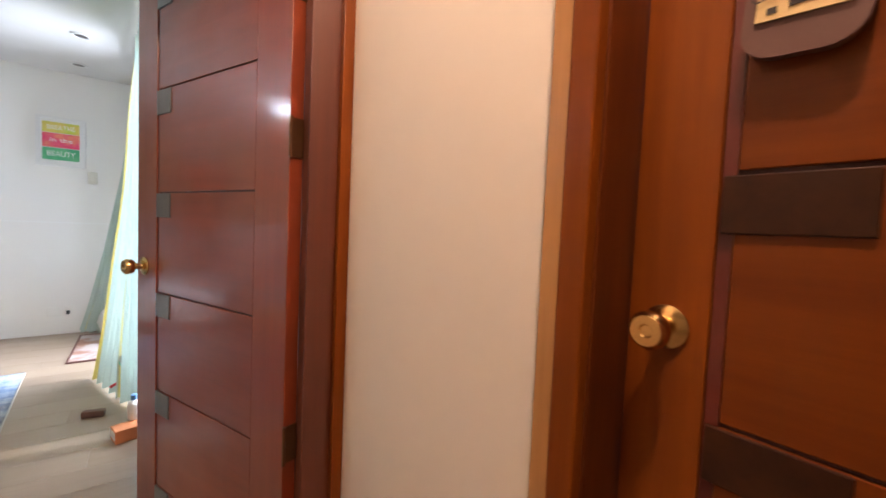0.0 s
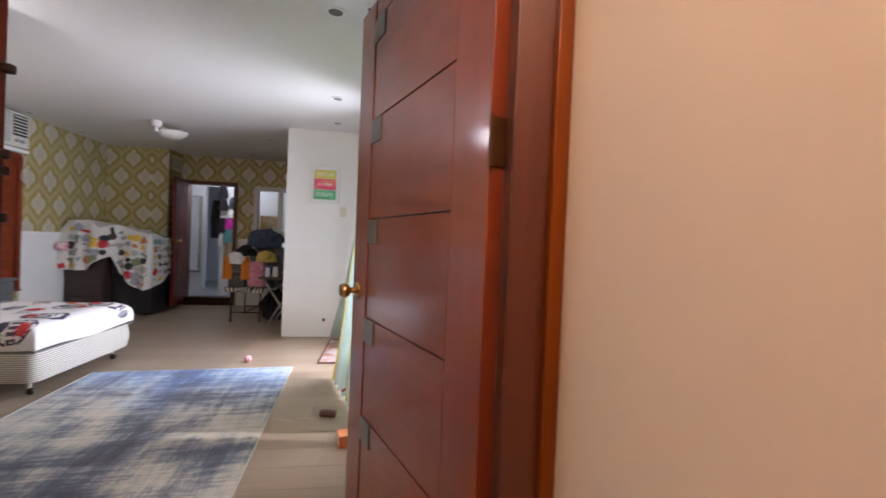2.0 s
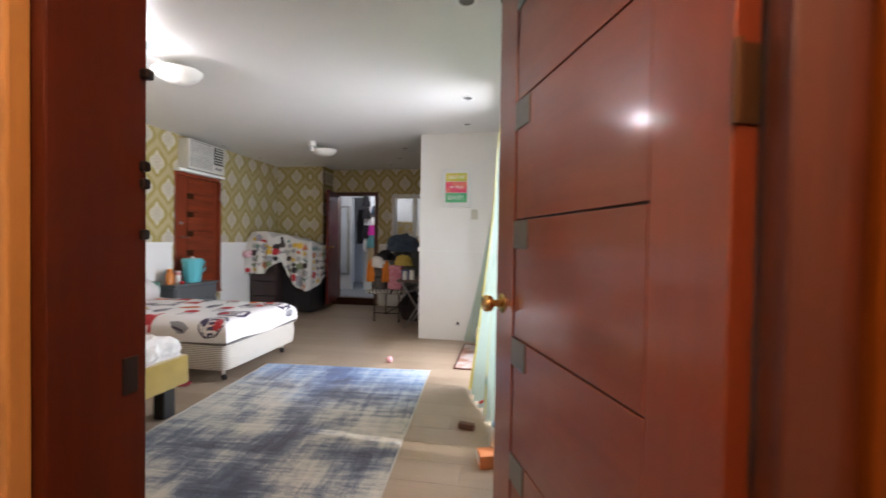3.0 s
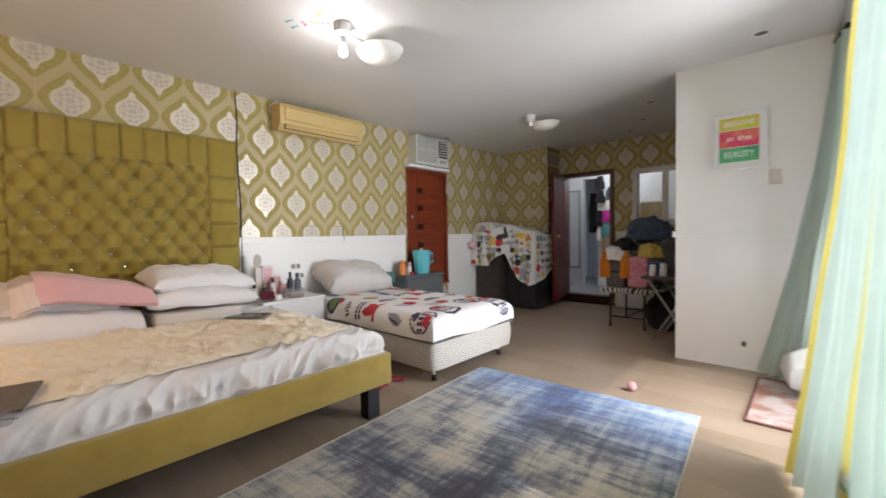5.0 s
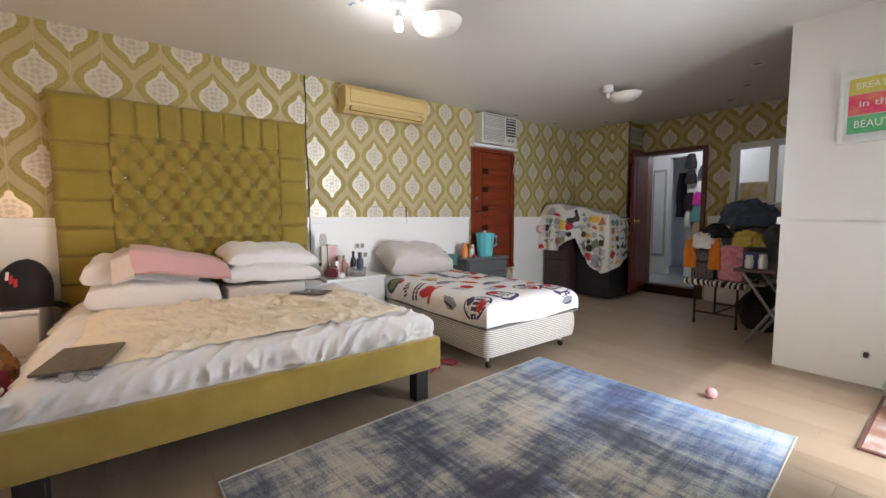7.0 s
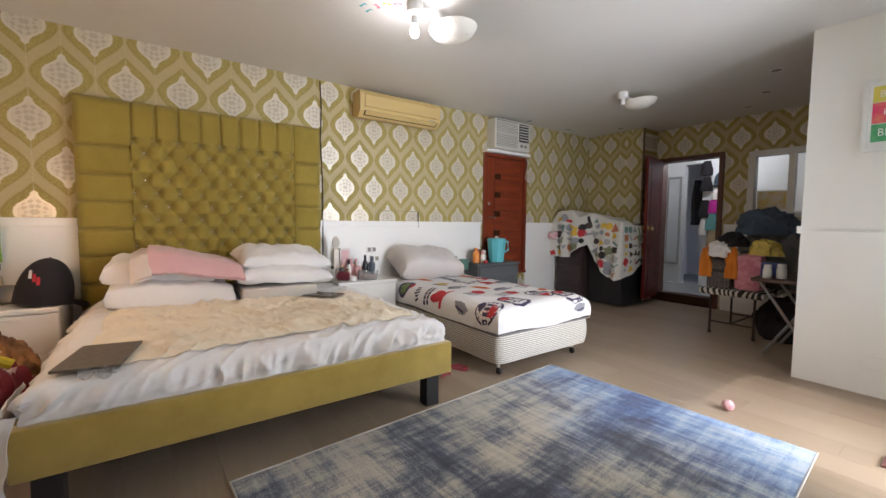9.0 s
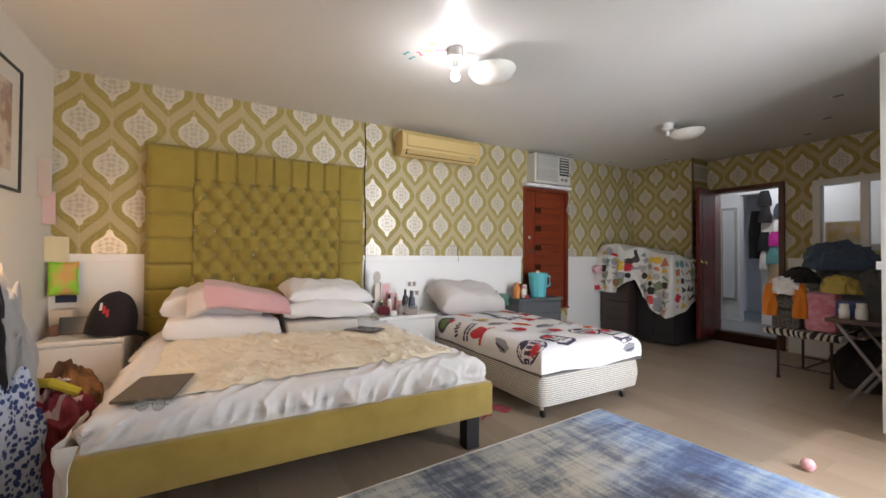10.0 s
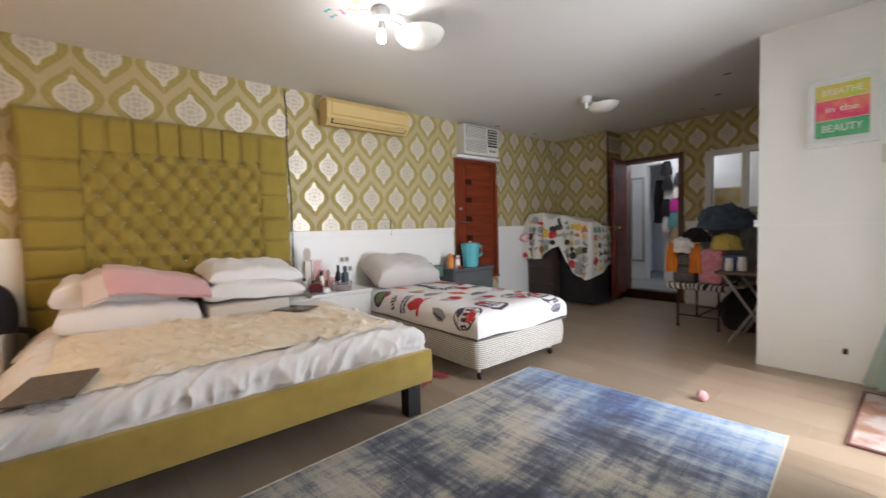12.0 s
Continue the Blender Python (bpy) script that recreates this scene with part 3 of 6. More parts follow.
rug = solo("rug", sheet(60, 80, rug_top, 0.008), RUG, "large faded blue and cream woven area rug on the floor", "rug")
rug.matrix_basis = pose(-2.112, 2.898, 0.001, 0, 0, 4.2)
part("binding", tube([(0, 0, 0.006), (0, RUGL, 0.006), (RUGW, RUGL, 0.006), (RUGW, 0, 0.006), (0, 0, 0.006)], 0.005, 6), cloth("cream_rug_binding", (0.46, 0.44, 0.40), None, 0.1), rug, "narrow cream bound edge")


# ---- large bed ----
HB0, HB1, HBX = 2.18, 3.98, WEST + 0.015


def headboard():
    """Tufted panel: wide plain blocks round a field of buttoned diamonds."""
    nu, nv, h, z0 = 220, 240, 2.067, 0.0
    width = HB1 - HB0
    f0, f1, g1, pitch, row = 0.335, width - 0.255, 1.785, (width - 0.59) / 8, 0.104

    def depth(y, z):
        d = 0.12
        edge = min(y, width - y, h - z)
        d -= 0.035 * max(0.0, 1 - edge / 0.05) ** 2
        if f0 < y < f1 and z < g1 + 0.01:
            a = (y - f0) / pitch
            b = (g1 - z) / (2 * row)
            p, q = a + b, a - b
            dp, dq = abs(p - round(p)), abs(q - round(q))
            j = round((g1 - z) / row)
            i = round(a - 0.5 * (j % 2))
            button = math.hypot((y - f0) - (i + 0.5 * (j % 2)) * pitch, (g1 - z) - j * row)
            d -= 0.011 * math.exp(-(min(dp, dq) / 0.085) ** 2) + 0.050 * math.exp(-(button / 0.036) ** 2) - 0.014
        elif f0 - 0.01 < y < f1 + 0.01:
            a = (y - f0) / pitch
            d -= 0.024 * math.exp(-(abs(a - round(a)) / 0.07) ** 2)
        else:
            e = min(abs(y - f0), abs(y - f1))
            d -= 0.010 * math.exp(-(e / 0.03) ** 2)
            k = (z - 1.71) / 0.208
            if k < 0.3:
                d -= 0.026 * math.exp(-(abs(k - round(k)) / 0.055) ** 2)
        return d

    def top(u, v):
        y, z = u * width, z0 + v * h
        return Vector((HBX + depth(y, z), HB0 + y, z))

    bm = sheet(nu, nv, top)
    bmesh.ops.recalc_face_normals(bm, faces=list(bm.faces))
    rim = [e for e in bm.edges if e.is_boundary]
    made = bmesh.ops.extrude_edge_only(bm, edges=rim)["geom"]
    for v in made:
        if isinstance(v, bmesh.types.BMVert):
            v.co.x = HBX
    return bm


bed = thing("double_bed", "olive velvet double bed with a tall buttoned headboard", "bed")
part("headboard", headboard(), VELVET, bed, "tall olive velvet buttoned headboard", True)
CRYSTAL = plain("crystal_button", (0.8, 0.78, 0.7), 0.08, 0.8)
stud = spin([(0.0, 0.0), (0.009, 0.001), (0.008, 0.006), (0.0, 0.009)], 8, Matrix.Rotation(radians(90), 4, "Y"))
stud_mesh = mesh_of("button", stud, CRYSTAL)
for bj in range(13):
    for bi in range(9 - bj % 2):
        if random.random() < 0.75:
            ob = new("button", stud_mesh)
            ob.parent = bed
            ob.matrix_basis = Matrix.Translation((HBX + 0.080, HB0 + 0.335 + 1.21 / 8 * (bi + 0.5 * (bj % 2)), 1.785 - 0.104 * bj))

BX0, BX1, BY0, BY1 = -4.08, -2.19, 2.21, 4.17
part("rail", boxes((BX1 - 0.07, BY0, 0.205, BX1, BY1, 0.405), bevel=0.014), YELLOWVELVET, bed, "mustard velvet foot rail", True)
part("rail", boxes((BX0, BY1 - 0.06, 0.21, BX1 - 0.072, BY1 - 0.003, 0.402), bevel=0.012), YELLOWVELVET, bed, "mustard velvet side rail", True)
part("rail", boxes((BX0, BY0 + 0.003, 0.21, BX1 - 0.072, BY0 + 0.06, 0.402), bevel=0.012), YELLOWVELVET, bed, "mustard velvet side rail", True)
part("slats", boxes((BX0, BY0 + 0.062, 0.26, BX1 - 0.074, BY1 - 0.062, 0.30)), BLACKWOOD, bed)
for lx in (BX1 - 0.13, BX0 + 0.05):
    for ly in (BY0 + 0.05, BY1 - 0.16):
        part("leg", boxes((lx, ly, 0, lx + 0.085, ly + 0.09, 0.207), bevel=0.004), BLACKWOOD, bed, "black block leg")


def rumple(p, size, amount, seed=0.0):
    q = Vector((p[0] / size + seed, p[1] / size, seed * 1.7))
    r = noise.noise(q) + 0.5 * noise.noise(q * 2.3)
    ridge = 1 - abs(noise.noise(q * 1.3 + Vector((9, 4, 2))))
    return amount * (0.6 * r + 0.8 * (ridge ** 6))


def press(x, y):
    """Nothing under the laptop and the tablet, one away from them."""
    near = min(math.hypot(x + 2.43, y - 2.455), math.hypot(x + 3.36, y - 3.74))
    return min(1.0, max(0.0, (near - 0.18) / 0.08))


def crinkle(x, y, seed):
    """Sharp slanting creases in slept-on cloth, pressed flat under the laptop."""
    q = Vector(((x + 0.5 * y) * 9.0, (y - 0.5 * x) * 5.0, seed))
    q += 0.8 * Vector((noise.noise(q * 0.4), noise.noise(q * 0.4 + Vector((5, 2, 8))), 0))
    c = max(0.0, 1 - 3.4 * abs(noise.noise(q))) ** 1.5 * max(0.0, 0.55 + noise.noise(q * 0.3 + Vector((4, 4, 1))))
    return c * press(x, y)


def mattress_sheet(x0, x1, y0, y1, ztop, drop, fold, seed, radius=0.07, nu=110, nv=110, crease=0.0):
    """Sheet over a mattress: a softly rounded top, skirts with slanting folds over all sides but the head, an uneven hem."""
    w, d = x1 - x0, y1 - y0

    def bend(s):
        """Out and down for a run of s past the start of the rounding."""
        arc = radius * math.pi / 2
        if s <= 0:
            return s, 0.0
        if s < arc:
            return radius * math.sin(s / radius), radius * (1 - math.cos(s / radius))
        return radius, radius + (s - arc)

    def at(u, v):
        run = drop - radius + radius * math.pi / 2
        sx = -0.02 + (w - radius + run + 0.02) * u - (w - radius)
        ox, dx = bend(sx)
        half = d / 2 - radius
        sy = -(half + run) + 2 * (half + run) * v
        oy, dy = bend(abs(sy) - half)
        oy = math.copysign(half + oy, sy)
        px, py = x0 + w - radius + ox, (y0 + y1) / 2 + oy
        down = max(dx, dy)
        hem = 1 + 0.10 * noise.noise(Vector((px * 2.2, py * 2.2, seed + 4)))
        z = ztop - down * (hem if down > radius else 1)
        k = min(1.0, max(0.0, down - 0.3 * radius) / (0.9 * radius))
        if dx >= dy:
            s, nx, ny = py, 1, 0
        else:
            s, nx, ny = px, 0, math.copysign(1, sy)
        lean = s + 1.2 * down * (0.5 + noise.noise(Vector((s * 1.5, 3, seed))))
        wav = noise.noise(Vector((lean * 11, down * 3.0, seed))) + 0.7 * noise.noise(Vector((lean * 24, down * 5, seed + 1))) + 0.3 * noise.noise(Vector((lean * 48, down * 7, seed + 2)))
        ridge = 1 - abs(noise.noise(Vector((lean * 8, down * 6, seed + 7)))) * 2
        push = fold * (wav + 0.8 * max(0, ridge) ** 3) * k
        if crease:
            sharp = crinkle(px + 0.7 * dx, py + 0.7 * math.copysign(dy, sy), seed)
            z += crease * sharp * (1 - k)
            push = (push + 1.6 * crease * sharp * k) * max(0.15, min(1.0, (0.15 - down) / 0.05))
        if down < 0.001:
            z += rumple((px, py), 0.30, 0.010, seed)
        return Vector((px + nx * push, py + ny * push, z + 0.35 * push * (1 - k)))
    return sheet(nu, nv, at)


part("mattress", boxes((BX0 + 0.02, BY0 + 0.07, 0.302, BX1 - 0.09, BY1 - 0.07, 0.515), bevel=0.03), LINEN, bed, "", True)
mat_sheet = mattress_sheet(BX0, BX1 - 0.040, BY0 + 0.035, BY1 - 0.035, 0.545, 0.168, 0.044, 2.0, 0.075, 250, 270, 0.022)
bed_sheet = solo("bed_sheet", mat_sheet, LINEN, "rumpled white bed sheet hanging over the mattress edges", "bed sheet")


def loose_corner(u, v):
    """The sheet's free corner, hanging down outside the rail to the floor."""
    run = 0.47 * u
    bend = max(0.0, run - 0.40)
    x = BX1 - 0.40 + min(run, 0.40) + 0.012 + 0.25 * bend
    y = BY0 - 0.022 + 0.9 * bend
    drop = (0.10 + 0.30 * math.exp(-((run - 0.36) / 0.17) ** 2)) * v
    ripple = 0.024 * math.sin(run * 40 + 3 * v) * v + 0.022 * noise.noise(Vector((run * 9, v * 3, 2)))
    return Vector((x + ripple * 0.6, y - 0.03 * v * (1 - 3 * bend) - ripple, 0.435 + 0.03 * (1 - v) - drop))


part("hanging_corner", sheet(50, 24, loose_corner, 0.003), LINEN, bed_sheet, "loose corner hanging to the floor", True)


def coverlet(u, v):
    x = -3.50 + (1.17 - 0.06 * v) * u + 0.05 * noise.noise(Vector((v * 3, 1, 0)))
    y = 2.40 + 1.60 * v + 0.05 * noise.noise(Vector((u * 3, 2, 0)))
    edge = min(u, 1 - u, v, 1 - v)
    inner = 0.15 + 0.85 * min(1.0, edge / 0.10)
    q = Vector(((x + 0.6 * y) * 3.2, (y - 0.6 * x) * 7.5, 5.0))
    q += 0.5 * Vector((noise.noise(q * 0.5), noise.noise(q * 0.5 + Vector((7, 1, 3))), 0))
    crest = max(0.0, 1 - 3.2 * abs(noise.noise(q))) ** 1.6 * max(0.0, 0.5 + noise.noise(q * 0.35 + Vector((3, 8, 1))))
    small = max(0.0, 1 - 3.5 * abs(noise.noise(q * 2.1 + Vector((1, 5, 9)))))
    z = 0.553 + max(0.0, rumple((x, y), 0.30, 0.010, 2.0)) + 0.022 * crinkle(x, y, 2.0) + inner * press(x, y) * (0.052 * crest + 0.016 * small)
    return Vector((x, y, z))


spread = thing("coverlet", "thin ivory satin coverlet spread over the double bed", "blanket")
part("cloth", sheet(120, 150, coverlet, 0.003), IVORY, spread, "", True)
part("hem", tube([coverlet(i / 30, 0.0) for i in range(31)] + [coverlet(1.0, i / 40) for i in range(1, 41)] + [coverlet(1 - i / 30, 1.0) for i in range(1, 31)], 0.003, 6), IVORY, spread, "", True)

# ---- single bed ----
SX0, SX1, SY0, SY1 = WEST + 0.03, -2.29, 4.66, 5.75
bed_2 = thing("single_bed", "single box-spring bed on castors with striped base", "bed")


def base_material():
    k = Mat("striped_ticking", 0.85)
    x, y, z = k.xyz()
    band = k.math("SINE", k.math("MULTIPLY", z, 420.0))
    k.set("Base Color", k.mix(k.ramp(k.math("ADD", band, k.math("MULTIPLY", k.noise(6, 4), 0.5)), (0.2, 0.0), (0.6, 1.0)), (0.36, 0.34, 0.30), (0.74, 0.71, 0.65)))
    k.bump(k.noise(600, 2), 0.2, 0.003)
    return k.m


STRIPED = base_material()


def box_base(u, v):
    """Side walls of the sagging box spring, round the outline."""
    t = u * 4
    i, f = int(min(t, 3.999)), t - int(min(t, 3.999))
    pts = [(SX0, SY0), (SX1, SY0), (SX1, SY1), (SX0, SY1), (SX0, SY0)]
    x = pts[i][0] + (pts[i + 1][0] - pts[i][0]) * f
    y = pts[i][1] + (pts[i + 1][1] - pts[i][1]) * f
    cx, cy = (SX0 + SX1) / 2, (SY0 + SY1) / 2
    r = 0.06
    for a, b in ((SX0, SY0), (SX1, SY0), (SX1, SY1), (SX0, SY1)):
        dx, dy = abs(x - a), abs(y - b)
        if dx < r and dy < r:
            q = r - max(dx, dy)
            x += math.copysign(q * 0.35, cx - x)
            y += math.copysign(q * 0.35, cy - y)
    swell = 0.012 * math.sin(v * math.pi)
    x += math.copysign(swell, x - cx) if abs(abs(x - cx) - (SX1 - SX0) / 2) < 0.08 else 0
    y += math.copysign(swell, y - cy) if abs(abs(y - cy) - (SY1 - SY0) / 2) < 0.08 else 0
    return Vector((x, y, 0.115 + 0.215 * v))


side = sheet(160, 8, box_base)
bmesh.ops.remove_doubles(side, verts=list(side.verts), dist=0.0005)
bmesh.ops.holes_fill(side, edges=[e for e in side.edges if e.is_boundary])
part("box_spring", side, STRIPED, bed_2, "striped beige box spring", True)
part("piping", boxes((SX0 - 0.004, SY0 - 0.010, 0.328, SX1 + 0.012, SY1 + 0.010, 0.342), bevel=0.005), plain("grey_piping", (0.20, 0.19, 0.18), 0.8), bed_2, "dark piped edge")
part("mattress", boxes((SX0, SY0 + 0.01, 0.343, SX1 - 0.01, SY1 - 0.01, 0.49), bevel=0.05), TICKING, bed_2, "", True)
for cx in (SX1 - 0.10, SX0 + 0.12):
    for cy in (SY0 + 0.10, SY1 - 0.10):
        leg = part("castor", tube([(cx, cy, 0.135), (cx, cy, 0.055)], 0.016), plain("cream_bracket", (0.55, 0.50, 0.42), 0.5), bed_2, "castor on a cream bracket")
        part("wheel", spin([(0.0, -0.012), (0.022, -0.012), (0.027, -0.006), (0.027, 0.006), (0.022, 0.012), (0.0, 0.012)], 16, Matrix.Translation((cx + 0.01, cy, 0.027)) @ Matrix.Rotation(radians(90), 4, "X")), BLACKWOOD, leg, "black castor wheel", True)

print_sheet = solo("printed_sheet", mattress_sheet(SX0, SX1 + 0.012, SY0 - 0.01, SY1 + 0.01, 0.532, 0.185, 0.007, 6.0, 0.11, 120, 100), LINEN, "white fitted sheet printed with red and black badges", "bed sheet")


# ---- on the large bed ----
BT = 0.55
solo("pillow", cushion(0.76, 0.50, 0.175, pose(-3.70, 2.735, BT + 0.062, 0, 4, 92), 0.013, 1, 9.0, 36, 0.27), LINEN, "white pillow at the bottom of a stack", "pillow", "bed pillows")
solo("pillow", cushion(0.66, 0.48, 0.155, pose(-3.80, 2.68, BT + 0.222, 4, 4, 88), 0.013, 2, 9.0, 36, 0.27), LINEN, "white pillow under a pink blanket", "pillow", "bed pillows")
solo("pillow", cushion(0.74, 0.48, 0.145, pose(-3.69, 3.49, BT + 0.150, 0, 3, 91), 0.012, 3, 5.0, 36, 0.38), LINEN, "plump white pillow on a grey cushion", "pillow", "bed pillows")
solo("pillow", cushion(0.72, 0.46, 0.165, pose(-3.78, 3.52, BT + 0.280, 8, 3, 95), 0.014, 4, 4.5, 36, 0.42), LINEN, "plump white pillow on top of a stack", "pillow", "bed pillows")
solo("foam_cushion", boxes((-3.93, 3.16, BT - 0.002, -3.44, 3.72, BT + 0.095), bevel=0.02), cloth("beige_cushion", (0.58, 0.55, 0.50), None, 0.05), "flat beige foam cushion under the pillows", "cushion", "bed pillows")


def pink_top(u, v):
    """Folded blanket over the pillow stack: a thick fold hanging over the front, lower towards one end."""
    x = -4.02 + 0.50 * min(u, 0.72) / 0.72 + 0.10 * max(0.0, u - 0.72) / 0.28
    y = 2.60 + 0.57 * v + 0.05 * max(0.0, u - 0.72)
    z = BT + 0.415 - 0.135 * v ** 1.3 - 0.04 * max(0.0, min(u, 0.72) - 0.5) - 0.145 * max(0.0, (u - 0.72) / 0.28) ** 1.2 * (1 - 0.35 * v)
    z += 0.012 * noise.noise(Vector((x * 6, y * 6, 1))) + 0.006 * noise.noise(Vector((x * 16, y * 16, 4)))
    return Vector((x, y, z))


def lining_top(u, v):
    p = pink_top(u, 0.0)
    return Vector((p.x + 0.012 * v, 2.49 + 0.115 * v + 0.02 * u, p.z - 0.018 - 0.045 * (1 - v) ** 2 + 0.01 * noise.noise(Vector((u * 5, v * 4, 3)))))


pink = thing("folded_blanket", "folded dusty pink blanket lying on the pillows", "blanket")
part("fold", sheet(40, 40, pink_top, 0.034), PINK, pink, "", True)
part("lining_fold", sheet(30, 12, lining_top, 0.02), cloth("beige_lining", (0.62, 0.54, 0.50), None, 0.06), pink, "beige lining turned out", True)

MATGREY = paint("grey_brown_cover", (0.13, 0.112, 0.095), 0.55, 0.08, 0.1, 8)
lapt = thing("laptop", "closed grey-brown laptop lying on the bed sheet", "laptop")
mt = pose(-2.43, 2.455, BT + 0.015, 0, 1.5, -11.5)
part("base", boxes((-0.162, -0.112, 0, 0.162, 0.112, 0.007), bevel=0.004, m=mt), MATGREY, lapt)
part("lid", boxes((-0.162, -0.112, 0.0075, 0.162, 0.112, 0.012), bevel=0.003, m=mt), MATGREY, lapt)
tablet = thing("tablet", "dark grey tablet lying by the pillows", "tablet")
mt = pose(-3.36, 3.74, BT + 0.014, 0, 0, 38)
part("body", boxes((-0.14, -0.09, 0, 0.14, 0.09, 0.008), bevel=0.003, m=mt), MATGREY, tablet)
part("screen", boxes((-0.13, -0.08, 0.0082, 0.13, 0.08, 0.009), m=mt), plain("dark_glass", (0.12, 0.12, 0.13), 0.15), tablet, "dark glass screen")
CLEAR = glass("clear_plastic", (0.9, 0.92, 0.93), 0.08, 0.85)
specs = thing("spectacles", "clear plastic spectacles on the bed sheet", "spectacles")
for sy in (0.0, 0.06):
    part("lens", spin([(0.026, 0), (0.026, 0.003), (0.023, 0.003), (0.023, 0.001), (0.0, 0.001)], 20, pose(-2.235 + 0.5 * sy, 2.43 + sy, BT + 0.012, 80, 0, 65)), CLEAR, specs)
part("temples", tube([(-2.235, 2.40, BT + 0.0), (-2.27, 2.45, BT + 0.002), (-2.22, 2.52, BT + 0.0)], 0.003), CLEAR, specs)

# ---- badges printed on the small bed's sheet ----
RED = plain("print_red", (0.52, 0.03, 0.04), 0.8)
NAVY = plain("print_navy", (0.06, 0.05, 0.10), 0.8)
GREYP = plain("print_grey", (0.30, 0.31, 0.34), 0.8)
ORANGEP = plain("print_orange", (0.70, 0.20, 0.04), 0.8)
GREENP = plain("print_green", (0.16, 0.24, 0.08), 0.8)
YELLOWP = plain("print_yellow", (0.70, 0.45, 0.06), 0.8)
PALEP = plain("print_pale", (0.76, 0.74, 0.74), 0.8)


def drape(bm, target, frame_m, direction, lift):
    """Lay a flat figure on a surface along a direction."""
    bmesh.ops.transform(bm, matrix=frame_m, verts=list(bm.verts))
    d = Vector(direction).normalized()
    mesh_bvh = target
    hits = [mesh_bvh.ray_cast(v.co - d * 0.4, d) for v in bm.verts]
    runs = [h[3] for h in hits if h[0] is not None]
    if len(runs) < len(hits) or max(runs) - min(runs) > 0.13:
        bm.free()
        return None
    for v, h in zip(bm.verts, hits):
        v.co = h[0] - d * (lift + 0.0015)
    return bm


def figure(outline, rings=5):
    """A filled star-shaped figure from an outline round the origin."""
    bm = bmesh.new()
    c = bm.verts.new((0, 0, 0))
    loops = [[bm.verts.new((x * (k + 1) / rings, y * (k + 1) / rings, 0)) for x, y in outline] for k in range(rings)]
    n = len(outline)
    for i in range(n):
        bm.faces.new((c, loops[0][i], loops[0][(i + 1) % n]))
        for p, q in zip(loops, loops[1:]):
            bm.faces.new((p[i], q[i], q[(i + 1) % n], p[(i + 1) % n]))
    return bm


def outline_round(w, h, n=20):
    return [(w / 2 * math.cos(2 * math.pi * i / n), h / 2 * math.sin(2 * math.pi * i / n)) for i in range(n)]


def outline_shield(w, h):
    pts = [(-0.5, 0.35), (-0.25, 0.5), (0.25, 0.5), (0.5, 0.35), (0.42, -0.15), (0.22, -0.42), (0, -0.5), (-0.22, -0.42), (-0.42, -0.15)]
    out = []
    for i, p in enumerate(pts):
        q = pts[(i + 1) % len(pts)]
        out += [(p[0] * w, p[1] * h), ((p[0] + q[0]) / 2 * w, (p[1] + q[1]) / 2 * h)]
    return out


def outline_jag(w, h, seed, n=18):
    r = random.Random(seed)
    return [(w / 2 * math.cos(2 * math.pi * i / n) * r.uniform(0.62, 1.05), h / 2 * math.sin(2 * math.pi * i / n) * r.uniform(0.62, 1.05)) for i in range(n)]


def outline_bar(w, h):
    out = []
    for i in range(6):
        out.append((-w / 2 + w * i / 5, h / 2))
    for i in range(6):
        out.append((w / 2 - w * i / 5, -h / 2))
    return out


from mathutils.bvhtree import BVHTree


def tree_of(ob):
    return BVHTree.FromPolygons([v.co.copy() for v in ob.data.vertices], [tuple(p.vertices) for p in ob.data.polygons])


sheet_tree = tree_of(print_sheet)


